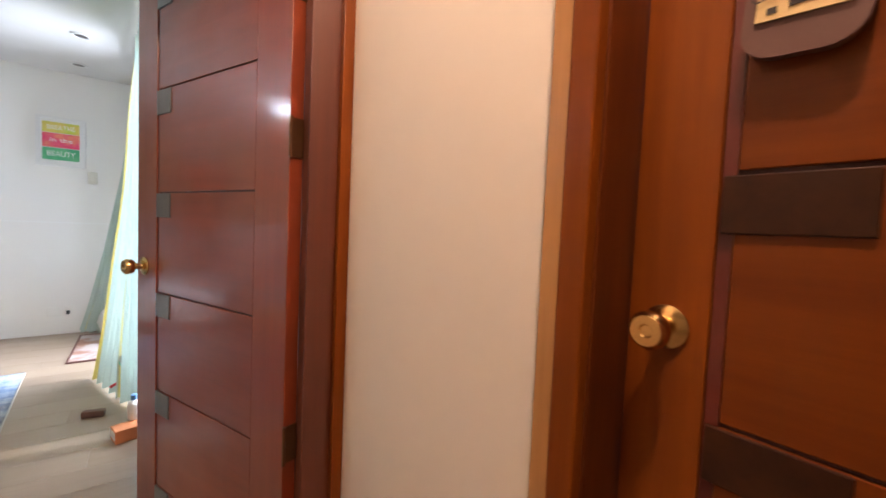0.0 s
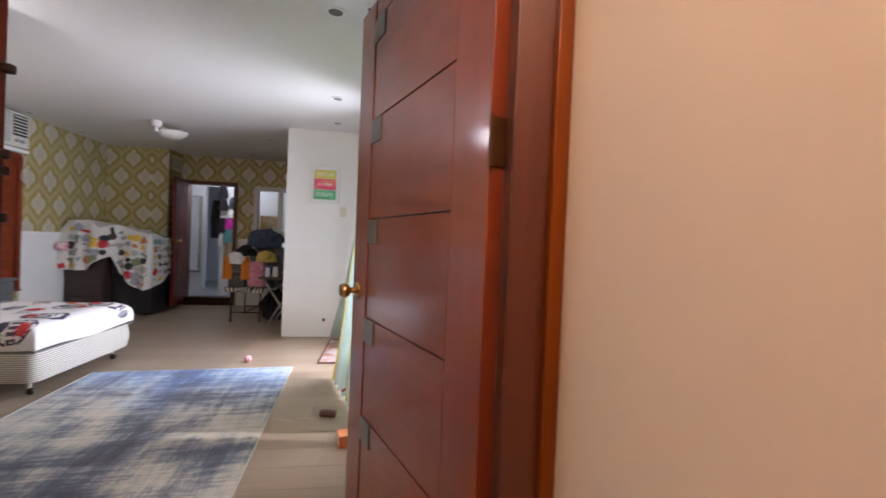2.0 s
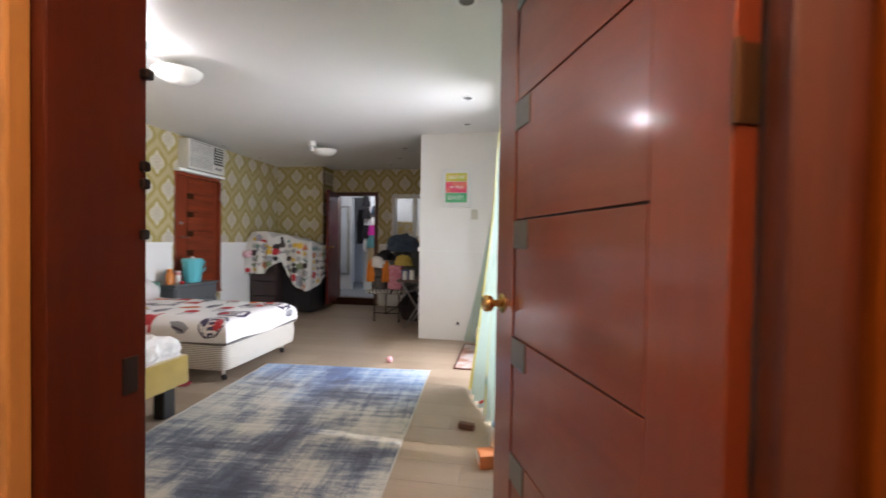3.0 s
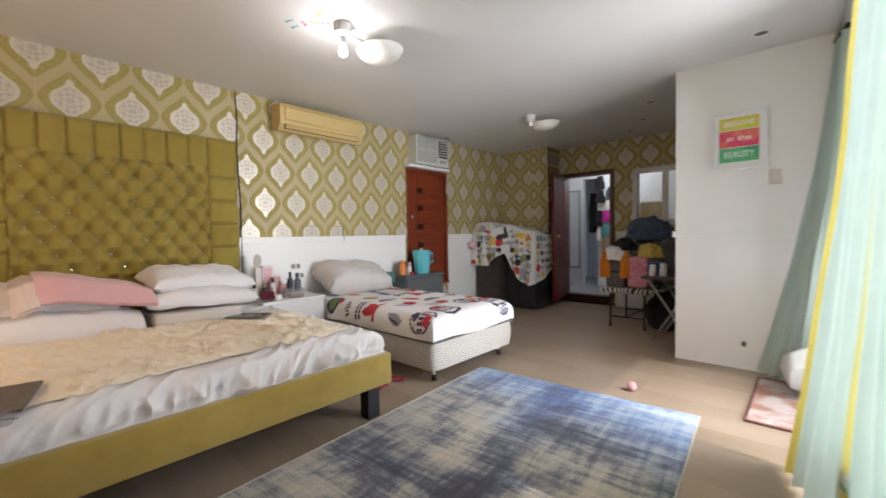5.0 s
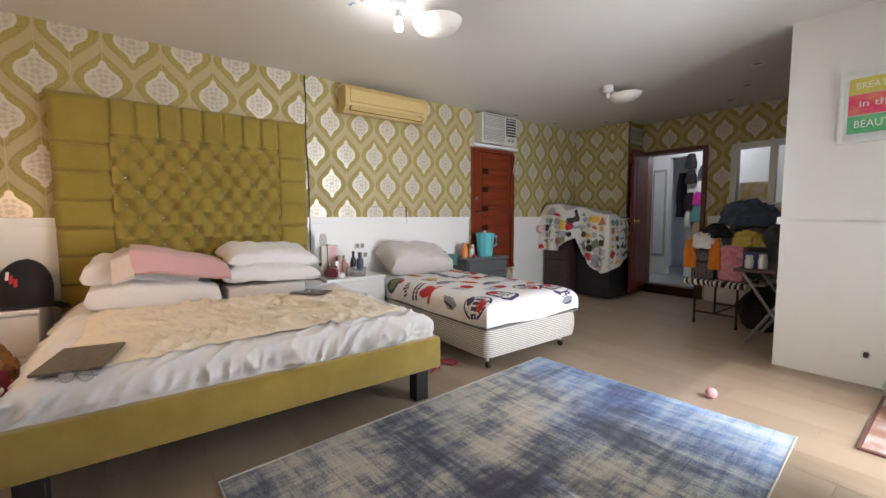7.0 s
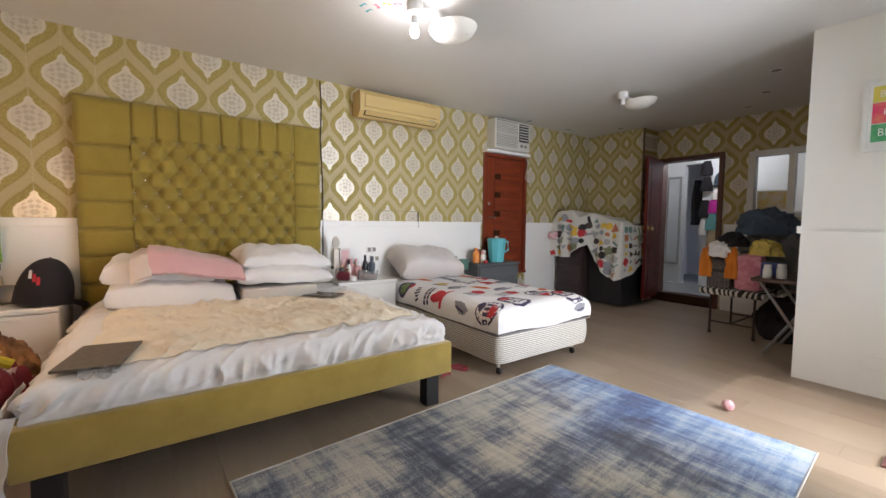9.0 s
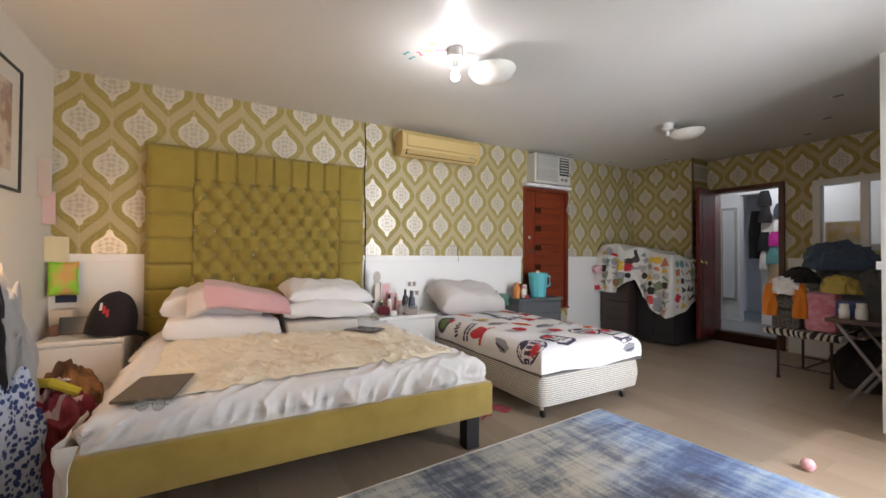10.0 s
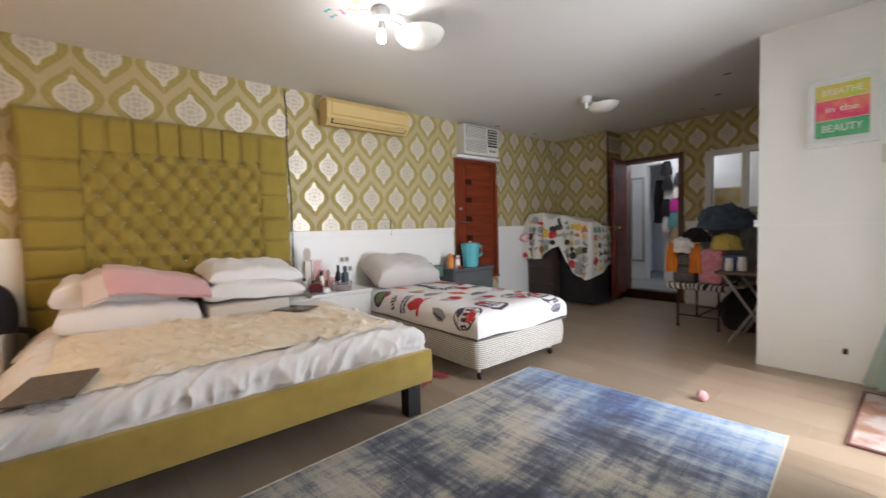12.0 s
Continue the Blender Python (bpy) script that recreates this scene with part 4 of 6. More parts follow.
def badge(x, y, turn, kind, side=None, size=1.0):
    """One printed badge made of flat figures laid on the sheet."""
    if side == "south":
        base, way = Matrix.Translation((x, SY0 - 0.05, y)) @ Matrix.Rotation(radians(90), 4, "X") @ Matrix.Rotation(radians(turn), 4, "Z"), (0, 1, 0)
    elif side == "edge":
        base, way = Matrix.Translation((x, SY0 + 0.03 + y, 0.50 + y)) @ Matrix.Rotation(radians(45), 4, "X") @ Matrix.Rotation(radians(turn), 4, "Z"), (0, 1, -1)
    elif side == "foot":
        base, way = Matrix.Translation((SX1 + 0.08, x, y)) @ Matrix.Rotation(radians(90), 4, "Z") @ Matrix.Rotation(radians(90), 4, "X") @ Matrix.Rotation(radians(turn), 4, "Z"), (-1, 0, 0)
    else:
        base, way = Matrix.Translation((x, y, 0.6)) @ Matrix.Rotation(radians(turn), 4, "Z"), (0, 0, -1)
    s = size

    def put(outline, material, dx=0.0, dy=0.0, lift=0.0015, name="print"):
        laid = drape(figure(outline), sheet_tree, base @ Matrix.Translation((dx * s, dy * s, 0)), way, lift)
        if laid:
            part(name, laid, material, print_sheet)

    if kind == "bull":
        put(outline_jag(0.15 * s, 0.17 * s, 3), RED)
        put(outline_bar(0.20 * s, 0.03 * s), RED, 0, 0.06, 0.002)
        for i in range(2):
            for j in range(5):
                put(outline_bar(0.030 * s, 0.024 * s), NAVY, 0.05 - 0.035 * j + 0.0, -0.115 - 0.04 * i, 0.002)
    elif kind == "shield":
        put(outline_shield(0.19 * s, 0.21 * s), NAVY)
        put(outline_shield(0.148 * s, 0.166 * s), PALEP, 0, 0, 0.0022)
        put(outline_bar(0.14 * s, 0.075 * s), NAVY, 0, 0.012, 0.003)
        for j in range(4):
            put(outline_bar(0.022 * s, 0.052 * s), PALEP, -0.048 + 0.032 * j, 0.012, 0.0038)
        put(outline_round(0.07 * s, 0.07 * s, 12), RED, 0, -0.055, 0.003)
    elif kind == "disc":
        put(outline_round(0.20 * s, 0.20 * s), NAVY)
        put(outline_round(0.175 * s, 0.175 * s), PALEP, 0, 0, 0.0022)
        put(outline_jag(0.13 * s, 0.13 * s, 21), RED, 0.01, 0.035, 0.0026)
        put(outline_jag(0.09 * s, 0.07 * s, 23), NAVY, -0.02, -0.055, 0.0026)
        put(outline_bar(0.22 * s, 0.06 * s), PALEP, 0, 0, 0.003)
        for j in range(5):
            put(outline_bar(0.024 * s, 0.046 * s), NAVY, -0.08 + 0.04 * j, 0, 0.0038)
    elif kind == "stripes":
        put(outline_jag(0.12 * s, 0.12 * s, 5), RED, -0.05, 0)
        for j in range(4):
            put(outline_bar(0.10 * s, 0.012 * s), GREYP, 0.05, -0.036 + 0.024 * j)
    elif kind == "green":
        put(outline_round(0.17 * s, 0.18 * s), NAVY)
        put(outline_jag(0.14 * s, 0.15 * s, 8), GREENP, 0, 0, 0.0022)
        put(outline_jag(0.06 * s, 0.08 * s, 9), RED, 0.09, 0.03, 0.003)
    elif kind == "grey":
        put(outline_jag(0.22 * s, 0.10 * s, 11), GREYP)
        put(outline_bar(0.12 * s, 0.016 * s), NAVY, 0, -0.02, 0.0022)
    elif kind == "orange":
        put(outline_jag(0.20 * s, 0.10 * s, 13), ORANGEP)
        put(outline_bar(0.13 * s, 0.02 * s), RED, 0, 0, 0.0022)
    elif kind == "script":
        for j in range(6):
            put(outline_bar(0.022 * s, (0.05 + 0.02 * (j % 3)) * s), NAVY, -0.09 + 0.035 * j, 0)
    elif kind == "yellow":
        put(outline_jag(0.10 * s, 0.12 * s, 15), YELLOWP)
        put(outline_bar(0.14 * s, 0.02 * s), NAVY, 0.02, -0.06)


for row in ((-2.47, 4.98, -75, "shield"), (-2.56, 5.40, -80, "disc"), (-2.43, 5.60, -85, "shield"), (-2.88, 4.93, -70, "stripes"), (-2.92, 5.30, -80, "grey"), (-2.94, 5.60, -60, "stripes"),
            (-3.45, 4.98, 20, "yellow"), (-3.45, 5.24, 10, "script"), (-3.28, 5.42, -75, "bull", 0.8), (-3.26, 5.62, -70, "grey"), (-3.80, 5.00, 15, "orange"), (-3.20, 4.97, -80, "grey"),
            (-3.72, 5.26, 10, "script"), (-3.55, 5.60, -70, "bull", 0.8), (-3.78, 5.58, 20, "orange"), (-4.05, 5.10, 15, "bull", 0.7), (-2.70, 5.16, -80, "stripes"), (-3.08, 5.17, 5, "orange"), (-2.70, 5.62, -70, "orange", 0.8)):
    badge(*row[:4], None, 1.3 * (row[4] if len(row) > 4 else 1.0))
badge(-3.69, 0.0, 0, "green", "edge", 1.15)
badge(-3.42, -0.03, -70, "script", "edge", 0.9)
badge(-3.10, 0.0, -80, "bull", "edge", 1.15)
badge(-2.74, -0.03, -15, "grey", "edge", 1.0)
badge(-2.44, 0.0, -80, "disc", "edge", 1.2)
badge(5.60, 0.44, 10, "grey", "foot", 0.8)


solo("pillow", cushion(0.84, 0.44, 0.27, pose(-4.00, 5.14, 0.675, 24, 3, 91), 0.018, 7, 4.0), GREYLINEN, "plump grey pillow with its case end hanging open", "pillow", "bed pillows")
# ---- bedside tables ----
CAB = paint("white_cabinet_paint", (0.76, 0.75, 0.72), 0.35, 0.04, 0.03)


def night_table(x0, x1, y0, y1, h, label):
    t = thing("night_table", label, "night table", "bedside tables")
    part("carcass", boxes((x0, y0, 0.02, x1 - 0.02, y1, h - 0.03), bevel=0.003), CAB, t)
    part("top", boxes((x0, y0 - 0.008, h - 0.029, x1 + 0.012, y1 + 0.008, h), bevel=0.005), CAB, t)
    third = (h - 0.06) / 2
    for i in range(2):
        d = part("drawer", boxes((x1 - 0.0195, y0 + 0.004, 0.025 + third * i, x1, y1 - 0.004, 0.018 + third * (i + 1)), bevel=0.003), CAB, t)
        part("finger_pull", boxes((x1 + 0.0005, (y0 + y1) / 2 - 0.05, third * (i + 1) - 0.012, x1 + 0.008, (y0 + y1) / 2 + 0.05, third * (i + 1) + 0.004), bevel=0.002), CAB, d)
    return t


night_table(-4.23, -3.76, 1.66, 2.12, 0.585, "white two-drawer bedside table with a cap on it")
night_table(-4.23, -3.76, 4.02, 4.62, 0.585, "white bedside table crowded with cosmetics")


def cap_body(u, v):
    a, b = u * 2 * math.pi, v * math.pi / 2
    return Vector((0.105 * math.cos(a) * math.cos(b), 0.09 * math.sin(a) * math.cos(b), 0.13 * math.sin(b) ** 0.8))


BLACKCLOTH = cloth("black_cotton", (0.014, 0.012, 0.016), (0.018, 0.015, 0.019), 0.2, 900, 0.15, 0.0)
cm = pose(-3.92, 2.02, 0.592, 6, 6, 150)
cap = thing("baseball_cap", "black baseball cap with white and red lettering on the bedside table", "cap")
cb = sheet(32, 12, cap_body, 0.004)
bmesh.ops.transform(cb, matrix=cm @ Matrix.Diagonal((1.5, 1.6, 2.35, 1)), verts=list(cb.verts))
part("crown", cb, BLACKCLOTH, cap, "", True)
vb = sheet(16, 8, lambda u, v: Vector((0.09 + 0.09 * v * (1 - (2 * u - 1) ** 2 * 0.5), 0.085 * (2 * u - 1), -0.012 * (2 * u - 1) ** 2 - 0.004)), 0.004)
bmesh.ops.transform(vb, matrix=cm @ Matrix.Scale(1.6, 4), verts=list(vb.verts))
part("visor", vb, BLACKCLOTH, cap, "", True)
part("button", spin([(0.008, 0), (0.006, 0.006)], 10, cm @ pose(0, 0, 0.304)), BLACKCLOTH, cap)
crown_tree = tree_of([o for o in cap.children if o.name.startswith("crown")][0])
for i, c in enumerate((PALEP, PALEP, PALEP, RED, RED)):
    mark = drape(figure(outline_bar(0.017, 0.05), 2), crown_tree, Matrix.Translation((-3.6, 1.945 + 0.020 * i, 0.845 - 0.022 * i)) @ Matrix(((0, 0, 1, 0), (1, 0, 0, 0), (0, 1, 0, 0), (0, 0, 0, 1))), (-1, 0, 0), 0.003)
    if mark:
        part("lettering_bar", mark, c, cap)

screen = thing("picture_stand", "dark tilted tablet stand on the bedside table", "tablet")
sm = pose(-4.02, 1.80, 0.59, 0, -18, 0)
part("frame", boxes((0, -0.09, 0, 0.012, 0.09, 0.125), bevel=0.004, m=sm), plain("black_plastic", (0.02, 0.02, 0.022), 0.35), screen)
part("screen", boxes((0.0125, -0.078, 0.014, 0.0135, 0.078, 0.112), m=sm), plain("blue_black_glass", (0.04, 0.06, 0.08), 0.12), screen, "dark glass screen")
solo("brown_box", boxes((-4.10, 1.67, 0.587, -3.98, 1.72, 0.66), bevel=0.008), cloth("brown_leather", (0.16, 0.075, 0.045), None, 0.2), "small brown leather case on the bedside table", "case")
solo("cream_box", boxes((-4.22, 1.64, 0.587, -4.10, 1.77, 0.76), bevel=0.01), plain("cream_card_box", (0.62, 0.56, 0.48), 0.6), "cream carton beside the wall on the table", "carton")
solo("blue_folder", boxes((-4.232, 1.64, 0.80, -4.222, 1.76, 1.02)), plain("navy_card", (0.03, 0.045, 0.10), 0.6), "dark blue folder leaning on the wainscot", "folder")


def bottle(x, y, z, r, h, material, label, cap_mat=None, neck=0.4, category="bottle", group="toiletries"):
    b = thing("bottle", label, category, group)
    part("body", spin([(r * 0.9, 0), (r, 0.004), (r, h * 0.62), (r * 0.85, h * 0.70), (r * neck, h * 0.76), (r * neck, h * 0.80)], 18, pose(x, y, z)), material, b, "", True)
    part("cap", spin([(r * (neck + 0.08), h * 0.78), (r * (neck + 0.08), h * 0.98), (r * neck * 0.8, h)], 16, pose(x, y, z)), cap_mat or material, b, "", True)
    return b


BLUSH = plain("blush_plastic", (0.66, 0.36, 0.36), 0.35)
GOLD = plain("pale_gold", (0.65, 0.5, 0.3), 0.25, 0.9)
BLACKP = plain("black_bottle", (0.025, 0.028, 0.035), 0.25)
NAVYP = plain("blue_black_bottle", (0.05, 0.07, 0.10), 0.3)
PALEGLASS = glass("pale_glass", (0.9, 0.86, 0.84), 0.06, 0.8)
NT = 0.586
bottle(-3.98, 4.38, NT, 0.028, 0.235, BLACKP, "black lotion bottle on the bedside table")
bottle(-3.93, 4.43, NT, 0.036, 0.225, NAVYP, "blue-black lotion bottle on the bedside table")
bottle(-3.98, 4.13, NT, 0.030, 0.14, PALEGLASS, "small clear perfume bottle on the bedside table", GOLD)
bottle(-3.90, 4.09, NT, 0.034, 0.12, PALEGLASS, "squat clear perfume bottle on the bedside table", BLACKP)
bottle(-4.02, 4.24, NT, 0.040, 0.20, BLUSH, "pink perfume bottle on the bedside table", BLUSH)
bottle(-3.96, 4.29, NT, 0.032, 0.17, BLUSH, "blush pink lotion bottle on the bedside table", PLASTIC)
bottle(-4.08, 4.32, NT, 0.030, 0.19, GOLD, "pale gold perfume bottle on the bedside table", BLUSH)
bottle(-4.05, 4.06, NT, 0.026, 0.13, PLASTIC, "white cream bottle on the bedside table", BLACKP)
bottle(-3.86, 4.27, NT, 0.022, 0.13, PALEGLASS, "slim clear perfume bottle on the bedside table", BLUSH)
bottle(-4.10, 4.42, NT, 0.026, 0.16, plain("amber_bottle", (0.35, 0.16, 0.05), 0.25), "amber bottle on the bedside table", BLACKP)
bottle(-3.92, 4.17, NT, 0.026, 0.11, plain("rose_bottle", (0.55, 0.28, 0.30), 0.3), "small rose bottle on the bedside table", GOLD)
bottle(-3.97, 4.20, NT, 0.024, 0.19, PLASTIC, "slim white spray bottle on the bedside table", BLACKP)
carton = thing("carton", "pink and white perfume carton on the bedside table", "carton", "toiletries")
part("box", boxes((-4.14, 4.15, NT, -4.08, 4.26, NT + 0.30), bevel=0.002), plain("white_card", (0.72, 0.68, 0.66), 0.5), carton)
part("front_print", boxes((-4.0795, 4.165, NT + 0.03, -4.0785, 4.245, NT + 0.285)), BLUSH, carton, "pink printed front")
mirror = thing("hand_mirror", "pale round-headed hand mirror standing on the table", "mirror")
part("head", spin([(0.0, 0), (0.045, 0), (0.048, 0.006), (0.045, 0.012), (0.0, 0.012)], 24, pose(-4.06, 4.10, NT + 0.36, 0, 90, 0) @ Matrix.Diagonal((1.4, 0.8, 1, 1))), plain("pale_frame", (0.60, 0.54, 0.46), 0.6), mirror, "", True)
part("glass", spin([(0.0, 0), (0.038, 0), (0.038, 0.001)], 24, pose(-4.0475, 4.10, NT + 0.36, 0, 90, 0) @ Matrix.Diagonal((1.4, 0.8, 1, 1))), plain("mirror_glass", (0.40, 0.37, 0.33), 0.5, 0.2), mirror)
part("handle", boxes((-4.075, 4.07, NT, -4.04, 4.13, NT + 0.295), bevel=0.008), plain("pale_handle", (0.64, 0.56, 0.48), 0.35), mirror)
bowl = thing("plastic_tub", "clear plastic tub of small cosmetics", "tub", "toiletries")
part("tub", spin([(0.075, 0), (0.085, 0.085), (0.081, 0.085), (0.072, 0.006), (0.0, 0.006)], 24, pose(-3.85, 4.37, NT)), CLEAR, bowl, "", True)
part("contents", spin([(0.0, 0.008), (0.068, 0.008), (0.072, 0.04), (0.0, 0.045)], 16, pose(-3.85, 4.37, NT)), plain("peach_contents", (0.60, 0.40, 0.32), 0.5), bowl, "", True)
solo("red_pouch", cushion(0.13, 0.09, 0.09, pose(-3.80, 4.075, NT + 0.045, 0, 10, 70), 0.006, 9, 3.0, 12), cloth("red_black_cloth", (0.22, 0.015, 0.03), (0.04, 0.01, 0.015), 0.3), "small dark red cloth pouch on the bedside table", "pouch")
solo("white_jar", spin([(0.04, 0), (0.042, 0.03), (0.036, 0.045), (0.0, 0.045)], 18, pose(-3.83, 4.18, NT)), PLASTIC, "small white cosmetic jar on the bedside table", "jar", "toiletries")

# ---- grey drawer chest with its things ----
GREYBOX = paint("grey_plastic_drawers", (0.115, 0.125, 0.13), 0.4, 0.08, 0.03, 4)
chest = thing("drawer_chest", "dark grey plastic drawer chest beside the small bed", "chest")
part("carcass", boxes((-4.22, 5.86, 0, -3.93, 6.55, 0.615), bevel=0.006), GREYBOX, chest)
part("top", boxes((-4.23, 5.845, 0.617, -3.90, 6.565, 0.650), bevel=0.006), GREYBOX, chest)
for i in range(4):
    part("drawer", boxes((-3.929, 5.875, 0.02 + 0.149 * i, -3.908, 6.535, 0.157 + 0.149 * i), bevel=0.005), GREYBOX, chest)
TEAL = plain("turquoise_plastic", (0.12, 0.52, 0.58), 0.35)
jug = thing("pitcher", "turquoise plastic pitcher with lid and handle on the chest", "pitcher")
pm = pose(-4.04, 6.26, 0.651)
part("body", spin([(0.092, 0), (0.097, 0.01), (0.122, 0.27), (0.128, 0.275), (0.128, 0.29), (0.114, 0.29), (0.0, 0.285)], 10, pm), TEAL, jug)
part("handle", tube([(-4.04, 6.37, 0.915), (-4.02, 6.445, 0.91), (-4.02, 6.45, 0.80), (-4.03, 6.36, 0.76)], 0.014), TEAL, jug)
part("lid", spin([(0.118, 0.291), (0.118, 0.305), (0.08, 0.312), (0.0, 0.312)], 16, pm), TEAL, jug)
part("spout", spin([(0.02, 0.312), (0.018, 0.335), (0.0, 0.337)], 12, pm @ pose(0.03, -0.03, 0)), PLASTIC, jug)
ORANGE = plain("orange_plastic", (0.72, 0.25, 0.05), 0.35)
bottle(-4.06, 5.93, 0.651, 0.045, 0.19, ORANGE, "orange juice bottle on the chest", ORANGE, 0.5)
bottle(-4.00, 5.99, 0.651, 0.03, 0.15, PLASTIC, "white pill bottle on the chest", plain("pink_cap", (0.7, 0.3, 0.3), 0.4), 0.7)
bottle(-4.05, 6.05, 0.651, 0.03, 0.16, plain("beige_bottle", (0.62, 0.50, 0.40), 0.4), "beige bottle on the chest", PLASTIC, 0.7)
bottle(-4.13, 6.02, 0.651, 0.05, 0.17, plain("brown_bottle", (0.20, 0.08, 0.05), 0.3), "dark brown jar on the chest", None, 0.8)
solo("red_fruit", spin([(0.0, 0), (0.02, 0.004), (0.026, 0.022), (0.02, 0.04), (0.0, 0.043)], 14, pose(-3.93, 5.98, 0.651)), RED, "small red ball on the chest", "ball")
solo("green_tin", boxes((-4.20, 5.72, 0.56, -4.09, 5.84, 0.70), bevel=0.01), plain("green_tin_paint", (0.10, 0.22, 0.17), 0.4), "green tin between the bed and the chest", "tin")
solo("alarm_clock", boxes((-4.20, 5.60, 0.60, -4.14, 5.70, 0.74), bevel=0.015), NAVYP, "dark blue clock behind the small bed's pillow", "clock")

# ---- wall fittings ----
for sz, sy in ((0.854, 4.57), (0.752, 4.605)):
    s = thing("wall_socket", "white wall socket plate with dark outlets", "socket", "wall sockets")
    part("plate", boxes((WEST + 0.0145, sy - 0.06, sz - 0.035, WEST + 0.021, sy + 0.06, sz + 0.035), bevel=0.003), PLASTIC, s)
    for dy in (-0.028, 0.028):
        part("outlet", boxes((WEST + 0.0212, sy + dy - 0.020, sz - 0.022, WEST + 0.0235, sy + dy + 0.020, sz + 0.022), bevel=0.001), plain("grey_outlet", (0.25, 0.23, 0.20), 0.5), s)
hatch = thing("wall_hatch", "papered access hatch outline over the small bed", "hatch")
for b in ((4.66, 1.282, 5.18, 1.288), (5.174, 1.10, 5.18, 1.282), (4.66, 1.17, 4.666, 1.282)):
    part("edge", boxes((WEST + 0.0005, b[0], b[1], WEST + 0.006 if b[1] > 1.168 else WEST + 0.0235, b[2], b[3])), plain("joint_shadow_strip", (0.30, 0.27, 0.16), 0.7), hatch)
solo("wall_cable", tube([(WEST + 0.008, 4.02, 2.56), (WEST + 0.012, 4.03, 2.3), (WEST + 0.006, 4.02, 2.0), (WEST + 0.012, 4.035, 1.5), (WEST + 0.02, 4.03, 1.1), (WEST + 0.03, 4.02, 0.62)], 0.005), BLACKWOOD, "thin black cable hanging beside the headboard", "cable")

ACP = paint("yellowed_plastic", (0.62, 0.46, 0.19), 0.4, 0.06, 0.02, 3)
ac = thing("split_air_conditioner", "yellowed split air conditioner high on the papered wall", "air conditioner")


def ac_section(bm, y0, y1, pts):
    a = [bm.verts.new((WEST + x, y0, z)) for x, z in pts]
    b = [bm.verts.new((WEST + x, y1, z)) for x, z in pts]
    n = len(pts)
    for i in range(n):
        bm.faces.new((a[i], a[(i + 1) % n], b[(i + 1) % n], b[i]))
    bm.faces.new(list(reversed(a)))
    bm.faces.new(b)
    return bm


part("body", ac_section(bmesh.new(), 4.37, 5.36, [(0.001, 2.26), (0.13, 2.24), (0.165, 2.275), (0.19, 2.30), (0.192, 2.47), (0.17, 2.505), (0.001, 2.51)]), ACP, ac)
part("front_cover", ac_section(bmesh.new(), 4.42, 5.31, [(0.19, 2.335), (0.205, 2.345), (0.206, 2.455), (0.193, 2.475)]), ACP, ac)
part("outlet", ac_section(bmesh.new(), 4.42, 5.31, [(0.150, 2.258), (0.160, 2.256), (0.196, 2.298), (0.187, 2.304)]), plain("dark_slot", (0.05, 0.035, 0.02), 0.6), ac, "dark air outlet")
part("louvre", ac_section(bmesh.new(), 4.43, 5.30, [(0.166, 2.268), (0.170, 2.262), (0.199, 2.292), (0.195, 2.298)]), ACP, ac)
part("badge", boxes((WEST + 0.193, 5.20, 2.305, WEST + 0.196, 5.29, 2.318)), plain("grey_badge", (0.4, 0.35, 0.25), 0.5), ac)

wac = thing("window_air_conditioner", "white window air conditioner set above the closed door", "air conditioner")
WACP = paint("aged_white_plastic", (0.62, 0.61, 0.55), 0.45, 0.06, 0.02, 3)
part("cabinet", boxes((WEST - 0.2, 6.25, 2.135, WEST + 0.16, 6.90, 2.525), bevel=0.008), WACP, wac)
part("grille_back", boxes((WEST + 0.1602, 6.28, 2.17, WEST + 0.1625, 6.66, 2.51)), plain("grille_shade", (0.20, 0.20, 0.19), 0.7), wac)
for i in range(16):
    part("grille_slat", boxes((WEST + 0.161, 6.285, 2.175 + 0.0205 * i, WEST + 0.170, 6.655, 2.186 + 0.0205 * i)), WACP, wac)
part("grille_frame", boxes((WEST + 0.1605, 6.275, 2.335, WEST + 0.175, 6.665, 2.350)), WACP, wac)
part("vent", boxes((WEST + 0.1605, 6.69, 2.26, WEST + 0.164, 6.87, 2.50)), plain("vent_dark", (0.03, 0.03, 0.03), 0.7), wac, "dark side vent")
for i in range(6):
    part("vent_slat", boxes((WEST + 0.1645, 6.70, 2.285 + 0.037 * i, WEST + 0.172, 6.86, 2.297 + 0.037 * i)), WACP, wac)
for dy in (0, 0.07):
    part("dial", spin([(0.022, 0), (0.019, 0.016), (0.0, 0.017)], 14, pose(WEST + 0.1605, 6.74 + dy, 2.205, 0, 90, 0)), plain("grey_dial", (0.3, 0.3, 0.29), 0.5), wac)
part("ledge", boxes((WEST + 0.001, 6.17, 2.093, WEST + 0.10, 6.99, 2.132), bevel=0.004), WAINSCOT, wac)
solo("power_cord", tube([(WEST + 0.02, 6.93, 2.16), (WEST + 0.05, 7.00, 2.02), (WEST + 0.03, 6.97, 1.80), (WEST + 0.03, 7.06, 1.72), (WEST + 0.02, 7.13, 1.80), (WEST + 0.02, 7.10, 1.95)], 0.005), WACP, "pale power cord hanging beside the door frame", "cord")

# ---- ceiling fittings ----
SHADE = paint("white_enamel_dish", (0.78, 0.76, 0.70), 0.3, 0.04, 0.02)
LIT = plain("lit_bulb", (0.95, 0.98, 1.0), 0.3, 0.0, 30.0)


